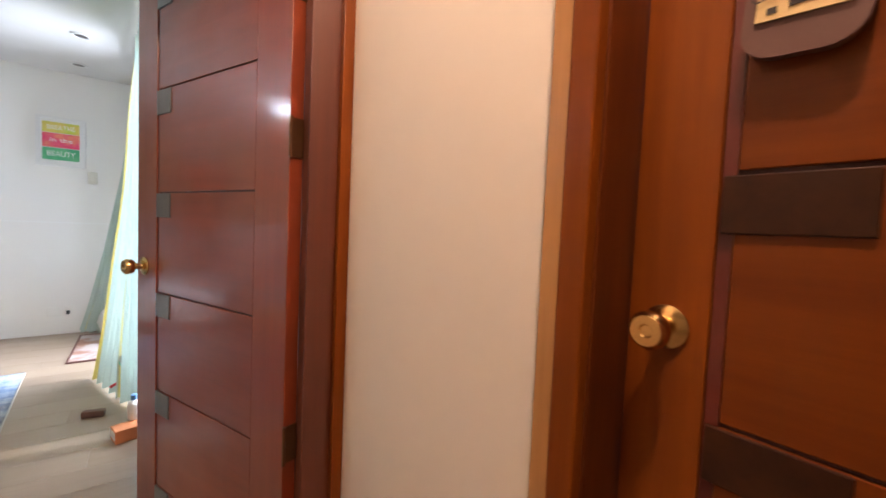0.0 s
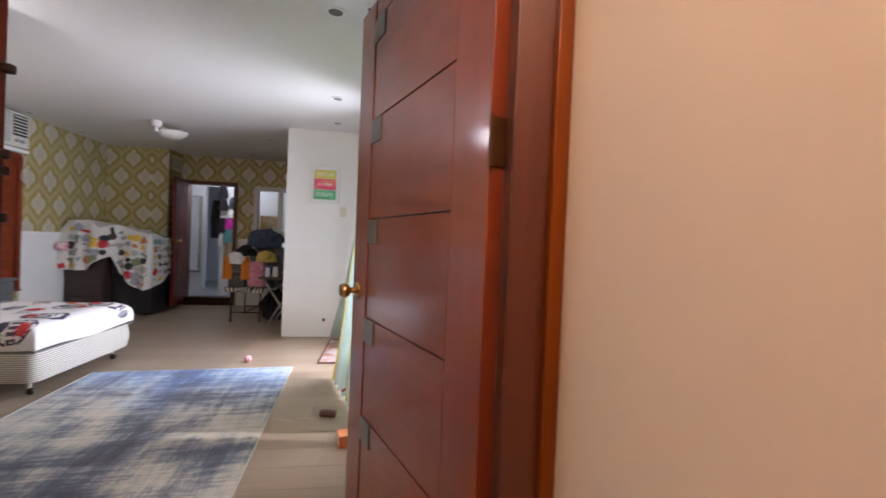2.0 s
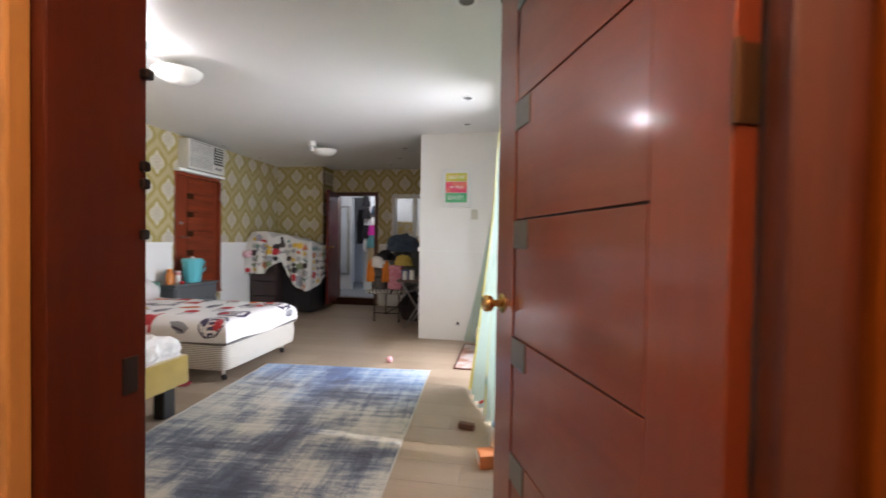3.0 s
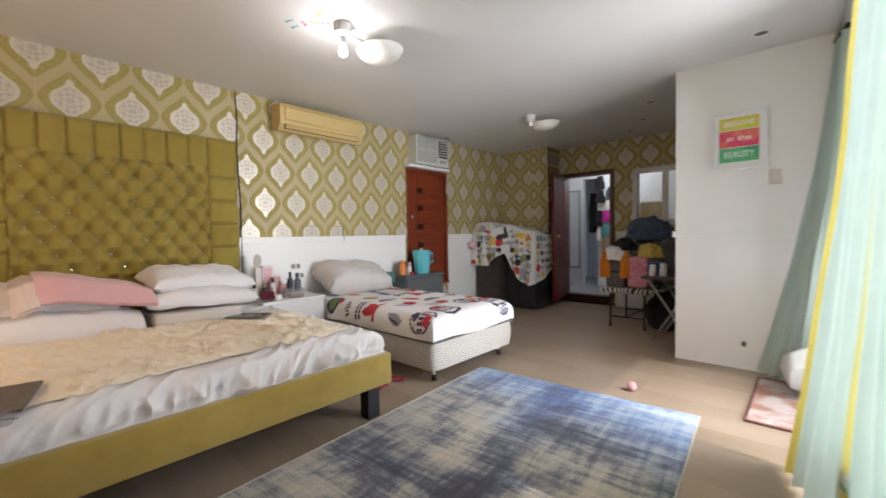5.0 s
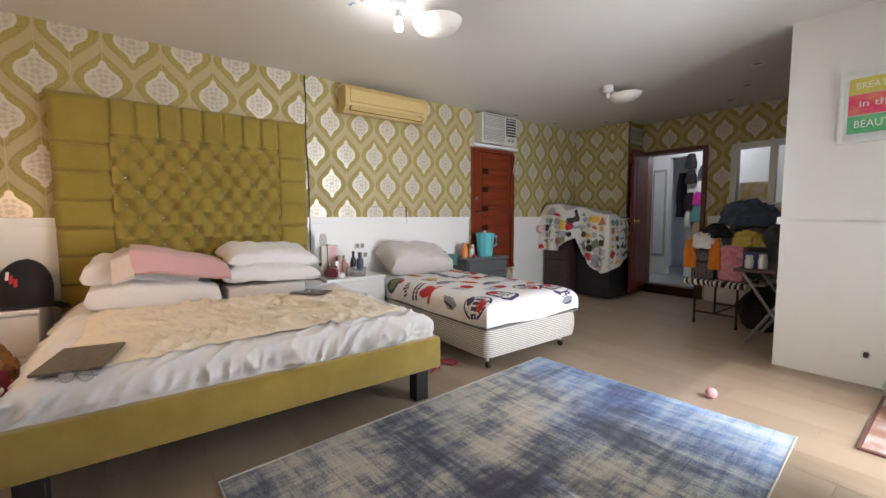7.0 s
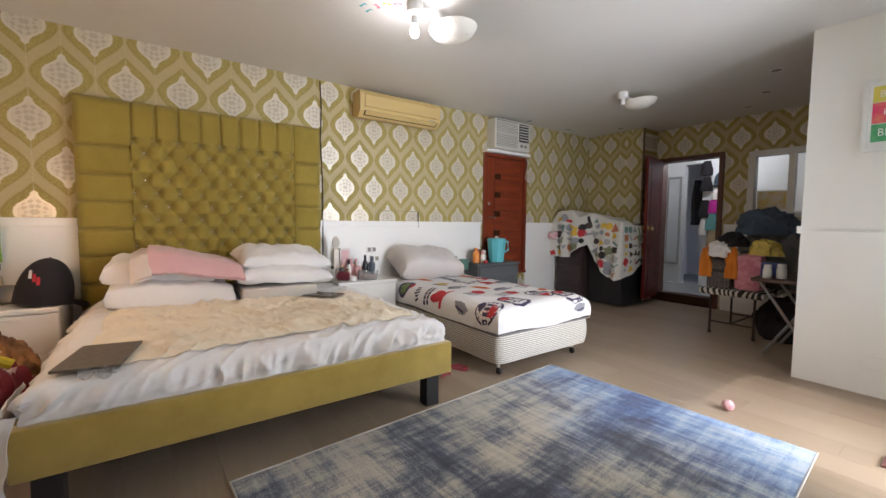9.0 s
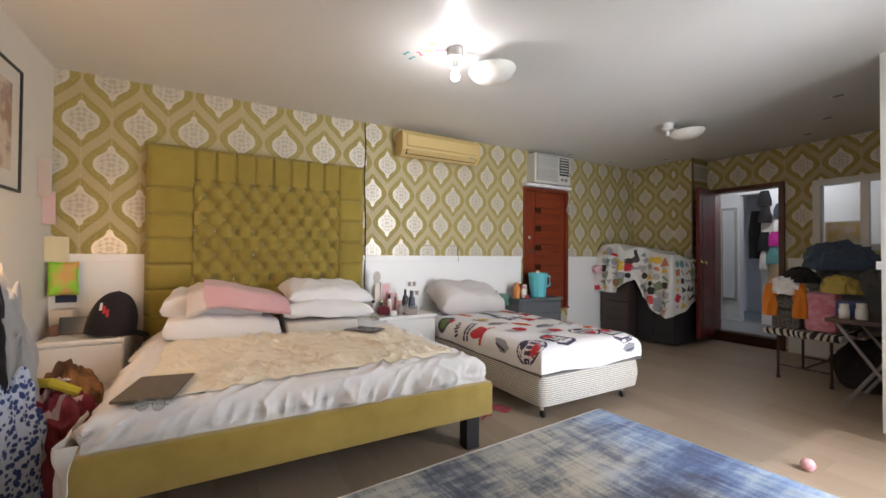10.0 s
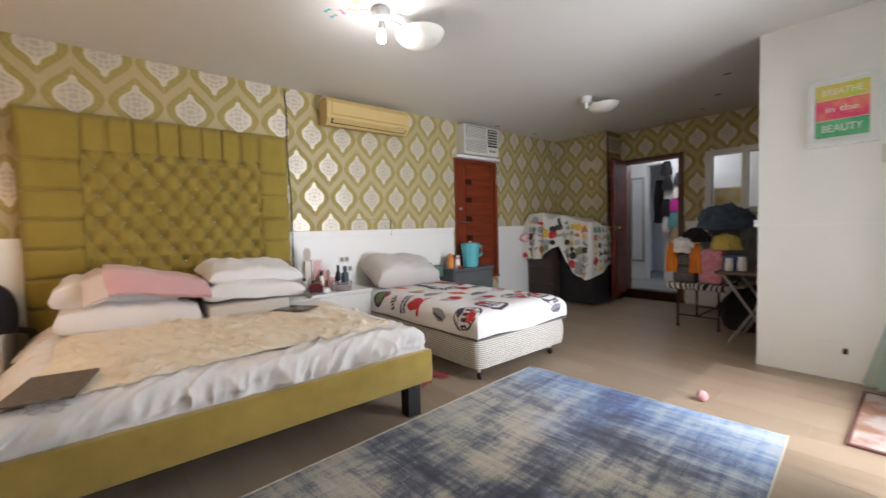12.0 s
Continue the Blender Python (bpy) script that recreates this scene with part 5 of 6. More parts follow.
def ceiling_lamp(x, y, lit, dx, dy, label):
    l = thing("ceiling_lamp", label, "ceiling lamp", "ceiling lamps")
    part("mount", spin([(0.055, 0.06), (0.055, 0.0), (0.04, -0.01), (0.022, -0.02), (0.022, -0.07), (0.0, -0.07)][::-1], 20, pose(x, y, TOP - 0.061)), PLASTIC, l, "", True)
    if lit:
        part("bulb", spin([(0.0, -0.085), (0.022, -0.080), (0.030, -0.06), (0.026, -0.035), (0.015, -0.015), (0.015, 0.0)], 18, pose(x, y, TOP - 0.125)), LIT, l, "glowing cool-white bulb", True).visible_shadow = False
    part("dish", spin([(0.0, -0.070), (0.05, -0.067), (0.10, -0.055), (0.14, -0.03), (0.160, 0.0), (0.166, 0.012), (0.160, 0.016), (0.10, 0.03), (0.0, 0.035)], 36, pose(x + dx, y + dy, TOP - 0.105, 3, -2, 0)), SHADE, l, "shallow white enamel dish", True)
    part("arm", tube([(x, y, TOP - 0.05), (x + dx * 0.6, y + dy * 0.6, TOP - 0.075)], 0.010), PLASTIC, l)


ceiling_lamp(-2.50, 4.07, True, 0.04, 0.28, "lit bulb on the ceiling beside a white dish")
ceiling_lamp(-2.66, 6.78, False, 0.12, 0.13, "unlit white ceiling lamp with a shallow dish")
spot_ring = mesh_of("ring", spin([(0.055, 0.0), (0.062, -0.003), (0.062, -0.006), (0.045, -0.008), (0.042, -0.002)], 24), PLASTIC, True)
spot_hole = mesh_of("reflector", spin([(0.0, -0.0012), (0.043, -0.0012), (0.043, -0.0022), (0.0, -0.0022)], 20), plain("dark_reflector", (0.10, 0.09, 0.08), 0.3), True)
for sx, sy in ((-0.23, 3.93), (-0.38, 5.41), (-0.47, 6.23), (-4.08, 6.87), (-4.07, 7.70), (-1.49, 7.30), (-2.06, 8.45), (-3.56, 8.25), (-1.75, 7.95), (-1.3, 8.3)):
    d = thing("downlight", "small recessed ceiling downlight, switched off", "downlight", "ceiling downlights", pose(sx, sy, TOP))
    for nm, me in (("ring", spot_ring), ("reflector", spot_hole)):
        ob = new(nm, me)
        ob.parent = d
for i, (c, x, y, a) in enumerate((("teal", -2.70, 3.80, 20), ("lime", -2.60, 3.92, 70), ("pink", -2.66, 3.88, 120), ("teal", -2.74, 3.86, 200), ("lime", -2.50, 3.90, 10), ("pink", -2.56, 3.98, 60))):
    col = {"teal": (0.10, 0.45, 0.50), "lime": (0.50, 0.62, 0.10), "pink": (0.70, 0.20, 0.30)}[c]
    b = thing("ceiling_sticker", "small coloured butterfly sticker on the ceiling", "sticker", "ceiling stickers", pose(x, y, TOP - 0.0035, 180, 0, a))
    for sgn in (-1, 1):
        part("wing", sheet(2, 2, lambda u, v: Vector((sgn * 0.028 * u, 0.018 * (v - 0.5) * (0.6 + u), 0.004 * u))), plain("sticker_" + c, col, 0.5), b)


# ---- window, curtains and the white pier ----
ALU = plain("white_aluminium", (0.70, 0.71, 0.71), 0.4, 0.2)
PANE = glass("window_pane", (0.97, 0.99, 0.98), 0.02, 1.0)
window_1 = setting("window_1", boxes((0.14, 3.86, 0.0, 0.22, 3.91, 2.39), (0.14, 6.29, 0.0, 0.22, 6.34, 2.39), (0.14, 3.91, 2.34, 0.22, 6.29, 2.39), (0.14, 3.91, 0.0, 0.22, 6.29, 0.05)), ALU, "tall sliding window behind the curtains", "window")
part("mullion", boxes((0.15, 5.07, 0.05, 0.21, 5.13, 2.34)), ALU, window_1)
for y0, y1 in ((3.91, 5.07), (5.13, 6.29)):
    part("pane", boxes((0.175, y0, 0.05, 0.181, y1, 2.34)), PANE, window_1).visible_shadow = False


def curtain_material():
    """Sea-green cloth with broad yellow stripes; thin enough to glow against the window."""
    k = Mat("curtain_cloth", 0.9)
    uv = k.t.nodes.new("ShaderNodeUVMap").outputs[0]
    u = k.xyz(uv)[0]
    stripe = k.math("FRACT", k.math("ADD", k.math("MULTIPLY", u, 2.0), 0.62))
    yellow = k.ramp(stripe, (0.0, 0.0), (0.70, 0.0), (0.72, 1.0), (0.83, 1.0), (0.85, 0.0))
    weave = k.noise(500, 2)
    green = k.mix(k.noise(9, 4), (0.42, 0.52, 0.47), (0.50, 0.60, 0.55))
    col = k.mix(yellow, green, (0.66, 0.58, 0.16))
    k.set("Base Color", col)
    k.bump(weave, 0.25, 0.003)
    tr = k.t.nodes.new("ShaderNodeBsdfTranslucent")
    k.t.links.new(col, tr.inputs[0])
    mx = k.t.nodes.new("ShaderNodeMixShader")
    mx.inputs[0].default_value = 0.12
    k.t.links.new(k.b.outputs[0], mx.inputs[1])
    k.t.links.new(tr.outputs[0], mx.inputs[2])
    k.t.links.new(mx.outputs[0], k.t.nodes["Material Output"].inputs[0])
    return k.m


CURTAIN = curtain_material()


def curtain(name, top0, top1, low0, low1, folds, label, seed):
    """A panel gathered at the rod and flaring to the floor; ends given as (x, y) at top and bottom."""
    def at(u, v):
        t = v ** 1.4
        x = (top0[0] + (top1[0] - top0[0]) * u) * (1 - t) + (low0[0] + (low1[0] - low0[0]) * u) * t
        y = (top0[1] + (top1[1] - top0[1]) * u) * (1 - t) + (low0[1] + (low1[1] - low0[1]) * u) * t
        amp = 0.022 + 0.018 * v
        ph = u * folds * 2 * math.pi + 1.2 * noise.noise(Vector((u * 3, v * 1.2, seed)))
        x += amp * math.sin(ph) + 0.02 * noise.noise(Vector((u * 5, v * 3, seed + 2)))
        y += 0.35 * amp * math.cos(ph)
        z = 2.46 - 2.43 * v + 0.015 * math.sin(ph) * v
        return Vector((x, y, max(z, 0.006)))
    nu, nv = 140, 40
    bm = sheet(nu, nv, at)
    lay = bm.loops.layers.uv.new("UVMap")
    bm.verts.index_update()
    bm.verts.ensure_lookup_table()
    for f in bm.faces:
        for l in f.loops:
            i = l.vert.index
            l[lay].uv = ((i // (nv + 1)) / nu, (i % (nv + 1)) / nv)
    c = thing(name, label, "curtain", "window curtains")
    data = bpy.data.meshes.new("cloth")
    bm.to_mesh(data)
    bm.free()
    data.materials.append(CURTAIN)
    data.shade_smooth()
    ob = new("cloth", data)
    ob.parent = c
    for i in range(folds + 1):
        f = i / folds
        part("ring", spin([(0.016, -0.003), (0.020, -0.003), (0.020, 0.003), (0.016, 0.003)], 14, pose(top0[0] + (top1[0] - top0[0]) * f, top0[1] + (top1[1] - top0[1]) * f, 2.475, 90, 0, 0)), BLACKWOOD, c)
    return c


curtain("curtain", (-0.07, 6.53), (-0.03, 6.26), (-0.50, 6.53), (-0.22, 6.36), 4, "sea-green and yellow curtain trailing beside the white wall", 1)
curtain("curtain", (-0.03, 5.15), (0.03, 3.95), (-0.27, 5.02), (0.05, 4.02), 9, "sea-green and yellow curtain trailing on the floor", 4)
rod = thing("curtain_rod", "thin dark metal curtain rod under the ceiling", "curtain rod")
part("rod", tube([(-0.08, 6.58, 2.49), (0.02, 3.75, 2.49)], 0.011, 10), STEEL, rod)
for y in (6.52, 5.2, 3.85):
    part("bracket", tube([(-0.03, y, 2.49), (-0.03, y, 2.569)], 0.007), BLACKWOOD, rod)

pier_cap = setting("pier_dado", boxes((-1.112, 6.584, 1.105, -0.0, 6.600, 1.118)), WAINSCOT, "thin white dado strip on the white pier", "trim")
part("return", boxes((-1.112, 6.584, 1.10, -1.0905, 6.79, 1.155), bevel=0.003), WAINSCOT, pier_cap)

pic = thing("framed_picture", "white framed lettered print in lime, pink and green", "picture")
py = 6.598
part("frame", boxes((-0.805, py - 0.045, 1.655, -0.78, py, 2.125), (-0.475, py - 0.045, 1.655, -0.452, py, 2.125), (-0.78, py - 0.045, 1.655, -0.475, py, 1.68), (-0.78, py - 0.045, 2.10, -0.475, py, 2.125)), plain("white_frame", (0.78, 0.78, 0.77), 0.4), pic)
part("mount", boxes((-0.78, py - 0.03, 1.68, -0.475, py - 0.002, 2.10)), plain("white_mount", (0.80, 0.80, 0.79), 0.6), pic)


def blotch(name, a, b, scale=9):
    k = Mat(name, 0.7)
    k.set("Base Color", k.mix(k.ramp(k.noise(scale, 4), (0.42, 0.0), (0.58, 1.0)), a, b))
    return k.m


for z0, z1, m in ((1.975, 2.075, blotch("lime_print", (0.52, 0.60, 0.06), (0.66, 0.55, 0.12))), (1.835, 1.970, blotch("pink_print", (0.72, 0.06, 0.16), (0.75, 0.22, 0.14))), (1.715, 1.830, blotch("green_print", (0.06, 0.36, 0.16), (0.13, 0.45, 0.20)))):
    part("print_band", boxes((-0.762, py - 0.0325, z0, -0.498, py - 0.0305, z1)), m, pic)
SOUTH_FACE = Matrix.Rotation(radians(90), 4, "X")
WHITEINK = plain("white_ink", (0.85, 0.85, 0.82), 0.6)
words("lettering", "BREATHE", 0.06, pose(-0.63, py - 0.0335, 2.022) @ SOUTH_FACE, WHITEINK, pic, 0.20)
words("lettering", "in the", 0.06, pose(-0.63, py - 0.0335, 1.905) @ SOUTH_FACE, WHITEINK, pic, 0.16)
words("lettering", "BEAUTY", 0.07, pose(-0.63, py - 0.0335, 1.772) @ SOUTH_FACE, WHITEINK, pic, 0.20)
switch = thing("light_switch", "cream plastic light switch on the white pier", "switch")
part("plate", boxes((-0.44, py - 0.008, 1.51, -0.365, py + 0.0015, 1.63), bevel=0.003), plain("cream_plastic", (0.66, 0.63, 0.54), 0.4), switch)
part("rocker", boxes((-0.415, py - 0.014, 1.54, -0.39, py - 0.0085, 1.60), bevel=0.002), plain("cream_rocker", (0.70, 0.67, 0.58), 0.4), switch)
outlet = thing("wall_outlet", "painted-over outlet cover low on the white pier", "outlet")
part("plate", boxes((-0.74, py - 0.006, 0.185, -0.58, py + 0.0015, 0.275), bevel=0.003), WHITE, outlet)
part("plug", boxes((-0.60, py - 0.035, 0.20, -0.575, py - 0.0065, 0.235), bevel=0.004), BLACKWOOD, outlet, "small dark plug")

# ---- small things on the floor ----
solo("toy_ball", spin([(0.034 * math.sin(math.pi * i / 12), 0.034 - 0.034 * math.cos(math.pi * i / 12)) for i in range(13)], 20, pose(-1.14, 5.54, 0.002)), blotch("pink_white_ball", (0.52, 0.22, 0.25), (0.58, 0.36, 0.38), 25), "small pink and white ball on the floor", "ball")
wb = boxes((-0.055, -0.022, 0, 0.055, 0.022, 0.04), bevel=0.008)
bmesh.ops.transform(wb, matrix=pose(-0.225, 4.29, 0.001, 0, 0, -12), verts=list(wb.verts))
solo("toy_block", wb, paint("brown_toy_paint", (0.16, 0.085, 0.06), 0.6, 0.15), "small brown wooden toy block on the floor", "toy")
carton2 = thing("carton", "small orange and white carton lying on the floor", "carton")
cmx = pose(-0.06, 3.90, 0.001, 0, 0, 15)
part("box", boxes((-0.06, -0.05, 0, 0.06, 0.05, 0.07), bevel=0.003, m=cmx), plain("orange_card", (0.62, 0.22, 0.08), 0.6), carton2)
part("label", boxes((-0.062, -0.045, 0.02, -0.0605, 0.045, 0.06), m=cmx), PALEP, carton2)
bottle(-0.03, 3.97, 0.072, 0.03, 0.14, PLASTIC, "white bottle standing on a carton", plain("blue_cap", (0.15, 0.3, 0.55), 0.4))
toy = thing("toy_rattle", "white and green toy with a red handle", "toy")
part("ball", spin([(0.06 * math.sin(math.pi * i / 12), 0.06 - 0.06 * math.cos(math.pi * i / 12)) for i in range(13)], 20, pose(-0.06, 4.50, 0.20)), blotch("white_green_toy", (0.75, 0.75, 0.72), (0.10, 0.50, 0.28), 12), toy, "", True)
part("stem", tube([(-0.06, 4.50, 0.0), (-0.06, 4.50, 0.21)], 0.014), PLASTIC, toy)
part("handle", tube([(-0.16, 4.52, 0.085), (-0.06, 4.50, 0.15)], 0.009), RED, toy, "dark red handle")


BOARD = blotch("printed_mat", (0.46, 0.41, 0.40), (0.32, 0.17, 0.12), 5)
pm_ = thing("floor_mat", "small printed floor mat under the curtain", "mat")
part("mat", sheet(6, 20, lambda u, v: Vector((-0.47 + 0.30 * u, 5.50 + 0.90 * v, 0.010)), 0.008), BOARD, pm_)
part("border", boxes((-0.485, 5.48, 0.001, -0.472, 6.42, 0.013), (-0.472, 5.48, 0.001, -0.17, 5.499, 0.013), (-0.472, 6.401, 0.001, -0.17, 6.42, 0.013)), plain("mat_border", (0.14, 0.06, 0.05), 0.8), pm_)
solo("white_bag", cushion(0.26, 0.36, 0.26, pose(-0.20, 6.20, 0.14, 0, 0, 10), 0.03, 4, 2.4, 18), paint("white_bag_plastic", (0.70, 0.72, 0.72), 0.35, 0.05), "crumpled white plastic bag by the window", "bag")
solo("red_cloth", sheet(20, 20, lambda u, v: Vector((-2.72 + 0.30 * (u - 0.5) * (0.6 + 0.4 * math.sin(v * 9)), 4.50 + 0.28 * (v - 0.5) * (0.7 + 0.3 * math.cos(u * 8)), 0.012 + 0.012 * abs(noise.noise(Vector((u * 4, v * 4, 7)))))), 0.006), cloth("crimson_cloth", (0.30, 0.015, 0.03), None, 0.3), "crumpled crimson cloth on the floor between the beds", "cloth")

# ---- corner by the cream wall ----
art = thing("framed_drawing", "thin black framed figure sketch in brown tones", "picture")
ay = SOUTH + 0.002
for b in ((-3.65, 1.545, -3.635, 2.295), (-3.00, 1.545, -2.985, 2.295), (-3.635, 1.545, -3.00, 1.56), (-3.635, 2.28, -3.00, 2.295)):
    part("frame_bar", boxes((b[0], ay, b[1], b[2], ay + 0.022, b[3]), bevel=0.002), BLACKWOOD, art)
part("mount", boxes((-3.635, ay, 1.56, -3.00, ay + 0.010, 2.28)), plain("ivory_mount", (0.72, 0.68, 0.60), 0.6), art)
part("drawing", boxes((-3.53, ay + 0.0105, 1.66, -3.10, ay + 0.012, 2.18)), blotch("sepia_wash", (0.62, 0.52, 0.42), (0.36, 0.24, 0.17), 6), art, "sepia wash drawing")
for z, m, w, h, x, nm, lab in ((1.20, plain("cream_note", (0.74, 0.66, 0.42), 0.7), 0.10, 0.19, -4.17, "paper_note", "cream paper note taped to the wall"), (1.50, plain("pink_note", (0.72, 0.50, 0.46), 0.7), 0.08, 0.24, -4.10, "paper_note", "pink paper strip taped to the wall"), (1.70, plain("beige_note", (0.60, 0.50, 0.44), 0.8), 0.06, 0.26, -4.00, "paper_note", "beige paper strip taped to the wall")):
    t = solo(nm, sheet(4, 6, lambda u, v: Vector((x + w * (u - 0.5) + 0.01 * v, SOUTH + 0.004 + (0.11 if w > 0.09 else 0.05) * (1 - u), z + h * (v - 0.5))), 0.001), m, lab, "paper", "wall notes")
gb = solo("snack_packet", cushion(0.17, 0.25, 0.07, pose(-4.12, 1.71, 0.985, 90, 0, 108), 0.008, 3, 3.0, 14), blotch("lime_packet", (0.24, 0.60, 0.03), (0.62, 0.35, 0.10), 8), "lime green snack packet hanging on the wall", "packet")


def heap(cx, cy, rx, ry, h, seed, n=36):
    """A soft heap of cloth: a dome broken by folds."""
    def at(u, v):
        a, r = u * 2 * math.pi, 1 - v
        q = Vector((math.cos(a) * 1.6 + seed, math.sin(a) * 1.6, v * 2.2))
        crease = max(0.0, 1 - 3.0 * abs(noise.noise(q * 1.9 + Vector((3, 7, 1)))))
        fold = 1 + 0.26 * noise.noise(q) + 0.15 * noise.noise(q * 2.6) + 0.07 * noise.noise(q * 6.0) + 0.10 * crease
        rr = math.sin(r * math.pi / 2) ** 0.7 * fold
        return Vector((cx + rx * rr * math.cos(a), cy + ry * rr * math.sin(a), max(0.004, h * math.cos(r * math.pi / 2) ** 0.8 * (1 + 0.20 * noise.noise(q * 1.7) + 0.08 * noise.noise(q * 4.5) + 0.06 * crease))))
    bm = sheet(n * 2, n, at)
    bmesh.ops.remove_doubles(bm, verts=list(bm.verts), dist=0.0008)
    return bm


def dotted_material():
    k = Mat("blue_dotted_cloth", 0.8)
    v = k.t.nodes.new("ShaderNodeTexVoronoi")
    v.inputs["Scale"].default_value = 38
    k.t.links.new(k.coord, v.inputs["Vector"])
    ring = k.ramp(v.outputs["Distance"], (0.0, 0.0), (0.42, 0.0), (0.50, 1.0), (0.9, 1.0))
    k.set("Base Color", k.mix(ring, (0.03, 0.06, 0.22), (0.55, 0.62, 0.74)))
    k.bump(k.noise(300, 2), 0.2, 0.003)
    return k.m


def striped_material():
    k = Mat("red_striped_bag", 0.6)
    x, y, z = k.xyz()
    s = k.math("SINE", k.math("MULTIPLY", k.math("ADD", y, k.math("MULTIPLY", x, 0.6)), 70.0))
    k.set("Base Color", k.mix(k.ramp(s, (0.45, 0.0), (0.55, 1.0)), (0.24, 0.02, 0.035), (0.58, 0.42, 0.40)))
    k.bump(k.noise(60, 3), 0.2, 0.006)
    return k.m


bag = thing("striped_bag", "red and pink striped bag with a yellow handle on the floor", "bag")
part("body", heap(-2.98, 1.95, 0.19, 0.19, 0.46, 2.0), striped_material(), bag, "", True)
part("handle", tube([(-3.06, 1.80, 0.44), (-2.98, 1.86, 0.52), (-2.90, 1.98, 0.53), (-2.92, 2.08, 0.46)], 0.024), plain("yellow_webbing", (0.62, 0.50, 0.03), 0.7), bag, "yellow handle")
brown = thing("brown_bag", "dark brown patterned paper bag stuffed with things", "bag")
part("body", heap(-3.42, 1.90, 0.17, 0.20, 0.44, 5.0), blotch("brown_bag_print", (0.10, 0.045, 0.02), (0.32, 0.16, 0.06), 7), brown, "", True)
part("paper", sheet(8, 8, lambda u, v: Vector((-3.30 + 0.14 * u, 1.84 + 0.12 * v, 0.44 + 0.04 * u + 0.02 * noise.noise(Vector((u * 3, v * 3, 1))))), 0.003), PALEP, brown, "crumpled white paper")
solo("crumpled_cloth", heap(-2.72, 1.83, 0.20, 0.15, 0.66, 9.0), dotted_material(), "heap of blue and white patterned cloth", "clothes", "clothes pile")
solo("crumpled_cloth", heap(-2.80, 1.72, 0.10, 0.08, 0.30, 4.0), cloth("rose_cloth", (0.60, 0.34, 0.36), None, 0.2), "pink printed cloth in the pile", "clothes", "clothes pile")


def hung(x, y, z0, z1, w, seed, d=0.10):
    def at(u, v):
        a = u * 2 * math.pi
        q = Vector((math.cos(a) + seed, math.sin(a), v * 1.8))
        r = (0.55 + 0.45 * math.sin(min(1, v * 1.4) * math.pi / 2)) * (1 + 0.3 * noise.noise(q))
        return Vector((x + w * r * math.cos(a), y + d * r * math.sin(a), z1 - (z1 - z0) * v))
    bm = sheet(40, 24, at)
    bmesh.ops.holes_fill(bm, edges=[e for e in bm.edges if e.is_boundary])
    return bm


solo("grey_jacket", heap(-2.78, 1.80, 0.22, 0.15, 0.95, 12.0), cloth("grey_fleece", (0.36, 0.36, 0.36), None, 0.15, 300, 0.4), "grey fleece jacket thrown over the pile", "jacket", "clothes pile")
solo("black_jacket", heap(-2.66, 1.76, 0.15, 0.15, 1.04, 15.0), BLACKCLOTH, "black jacket on top of the pile", "jacket", "clothes pile")

# ---- covered chests in the far corner ----
DARKBROWN = paint("dark_brown_lacquer", (0.045, 0.028, 0.026), 0.35, 0.15, 0.03, 4)
ch = thing("chest_of_drawers", "dark brown chest of drawers under a printed cloth", "chest")
part("carcass", boxes((-4.20, 7.68, 0.02, -3.74, 8.44, 1.12), bevel=0.006), DARKBROWN, ch)
for i in range(3):
    d = part("drawer", boxes((-4.19, 7.658, 0.04 + 0.25 * i, -3.75, 7.6785, 0.28 + 0.25 * i), bevel=0.006), DARKBROWN, ch)
    part("pull", boxes((-4.04, 7.646, 0.16 + 0.25 * i, -3.90, 7.6575, 0.175 + 0.25 * i), bevel=0.003), BLACKWOOD, d)
bc = thing("black_cabinet", "black lacquered cabinet beside the chest of drawers", "cabinet")
part("carcass", boxes((-3.735, 7.84, 0.02, -3.22, 8.40, 1.04), bevel=0.006), BLACKWOOD, bc)
for x0, x1 in ((-3.725, -3.482), (-3.474, -3.23)):
    part("door", boxes((x0, 7.82, 0.05, x1, 7.8385, 1.02), bevel=0.004), BLACKWOOD, bc)


def along_line(u, *stops):
    """Straight runs between (place, value) stops."""
    for (a, p), (b, q) in zip(stops, stops[1:]):
        if u <= b:
            return p + (q - p) * max(0.0, u - a) / (b - a)
    return stops[-1][1]


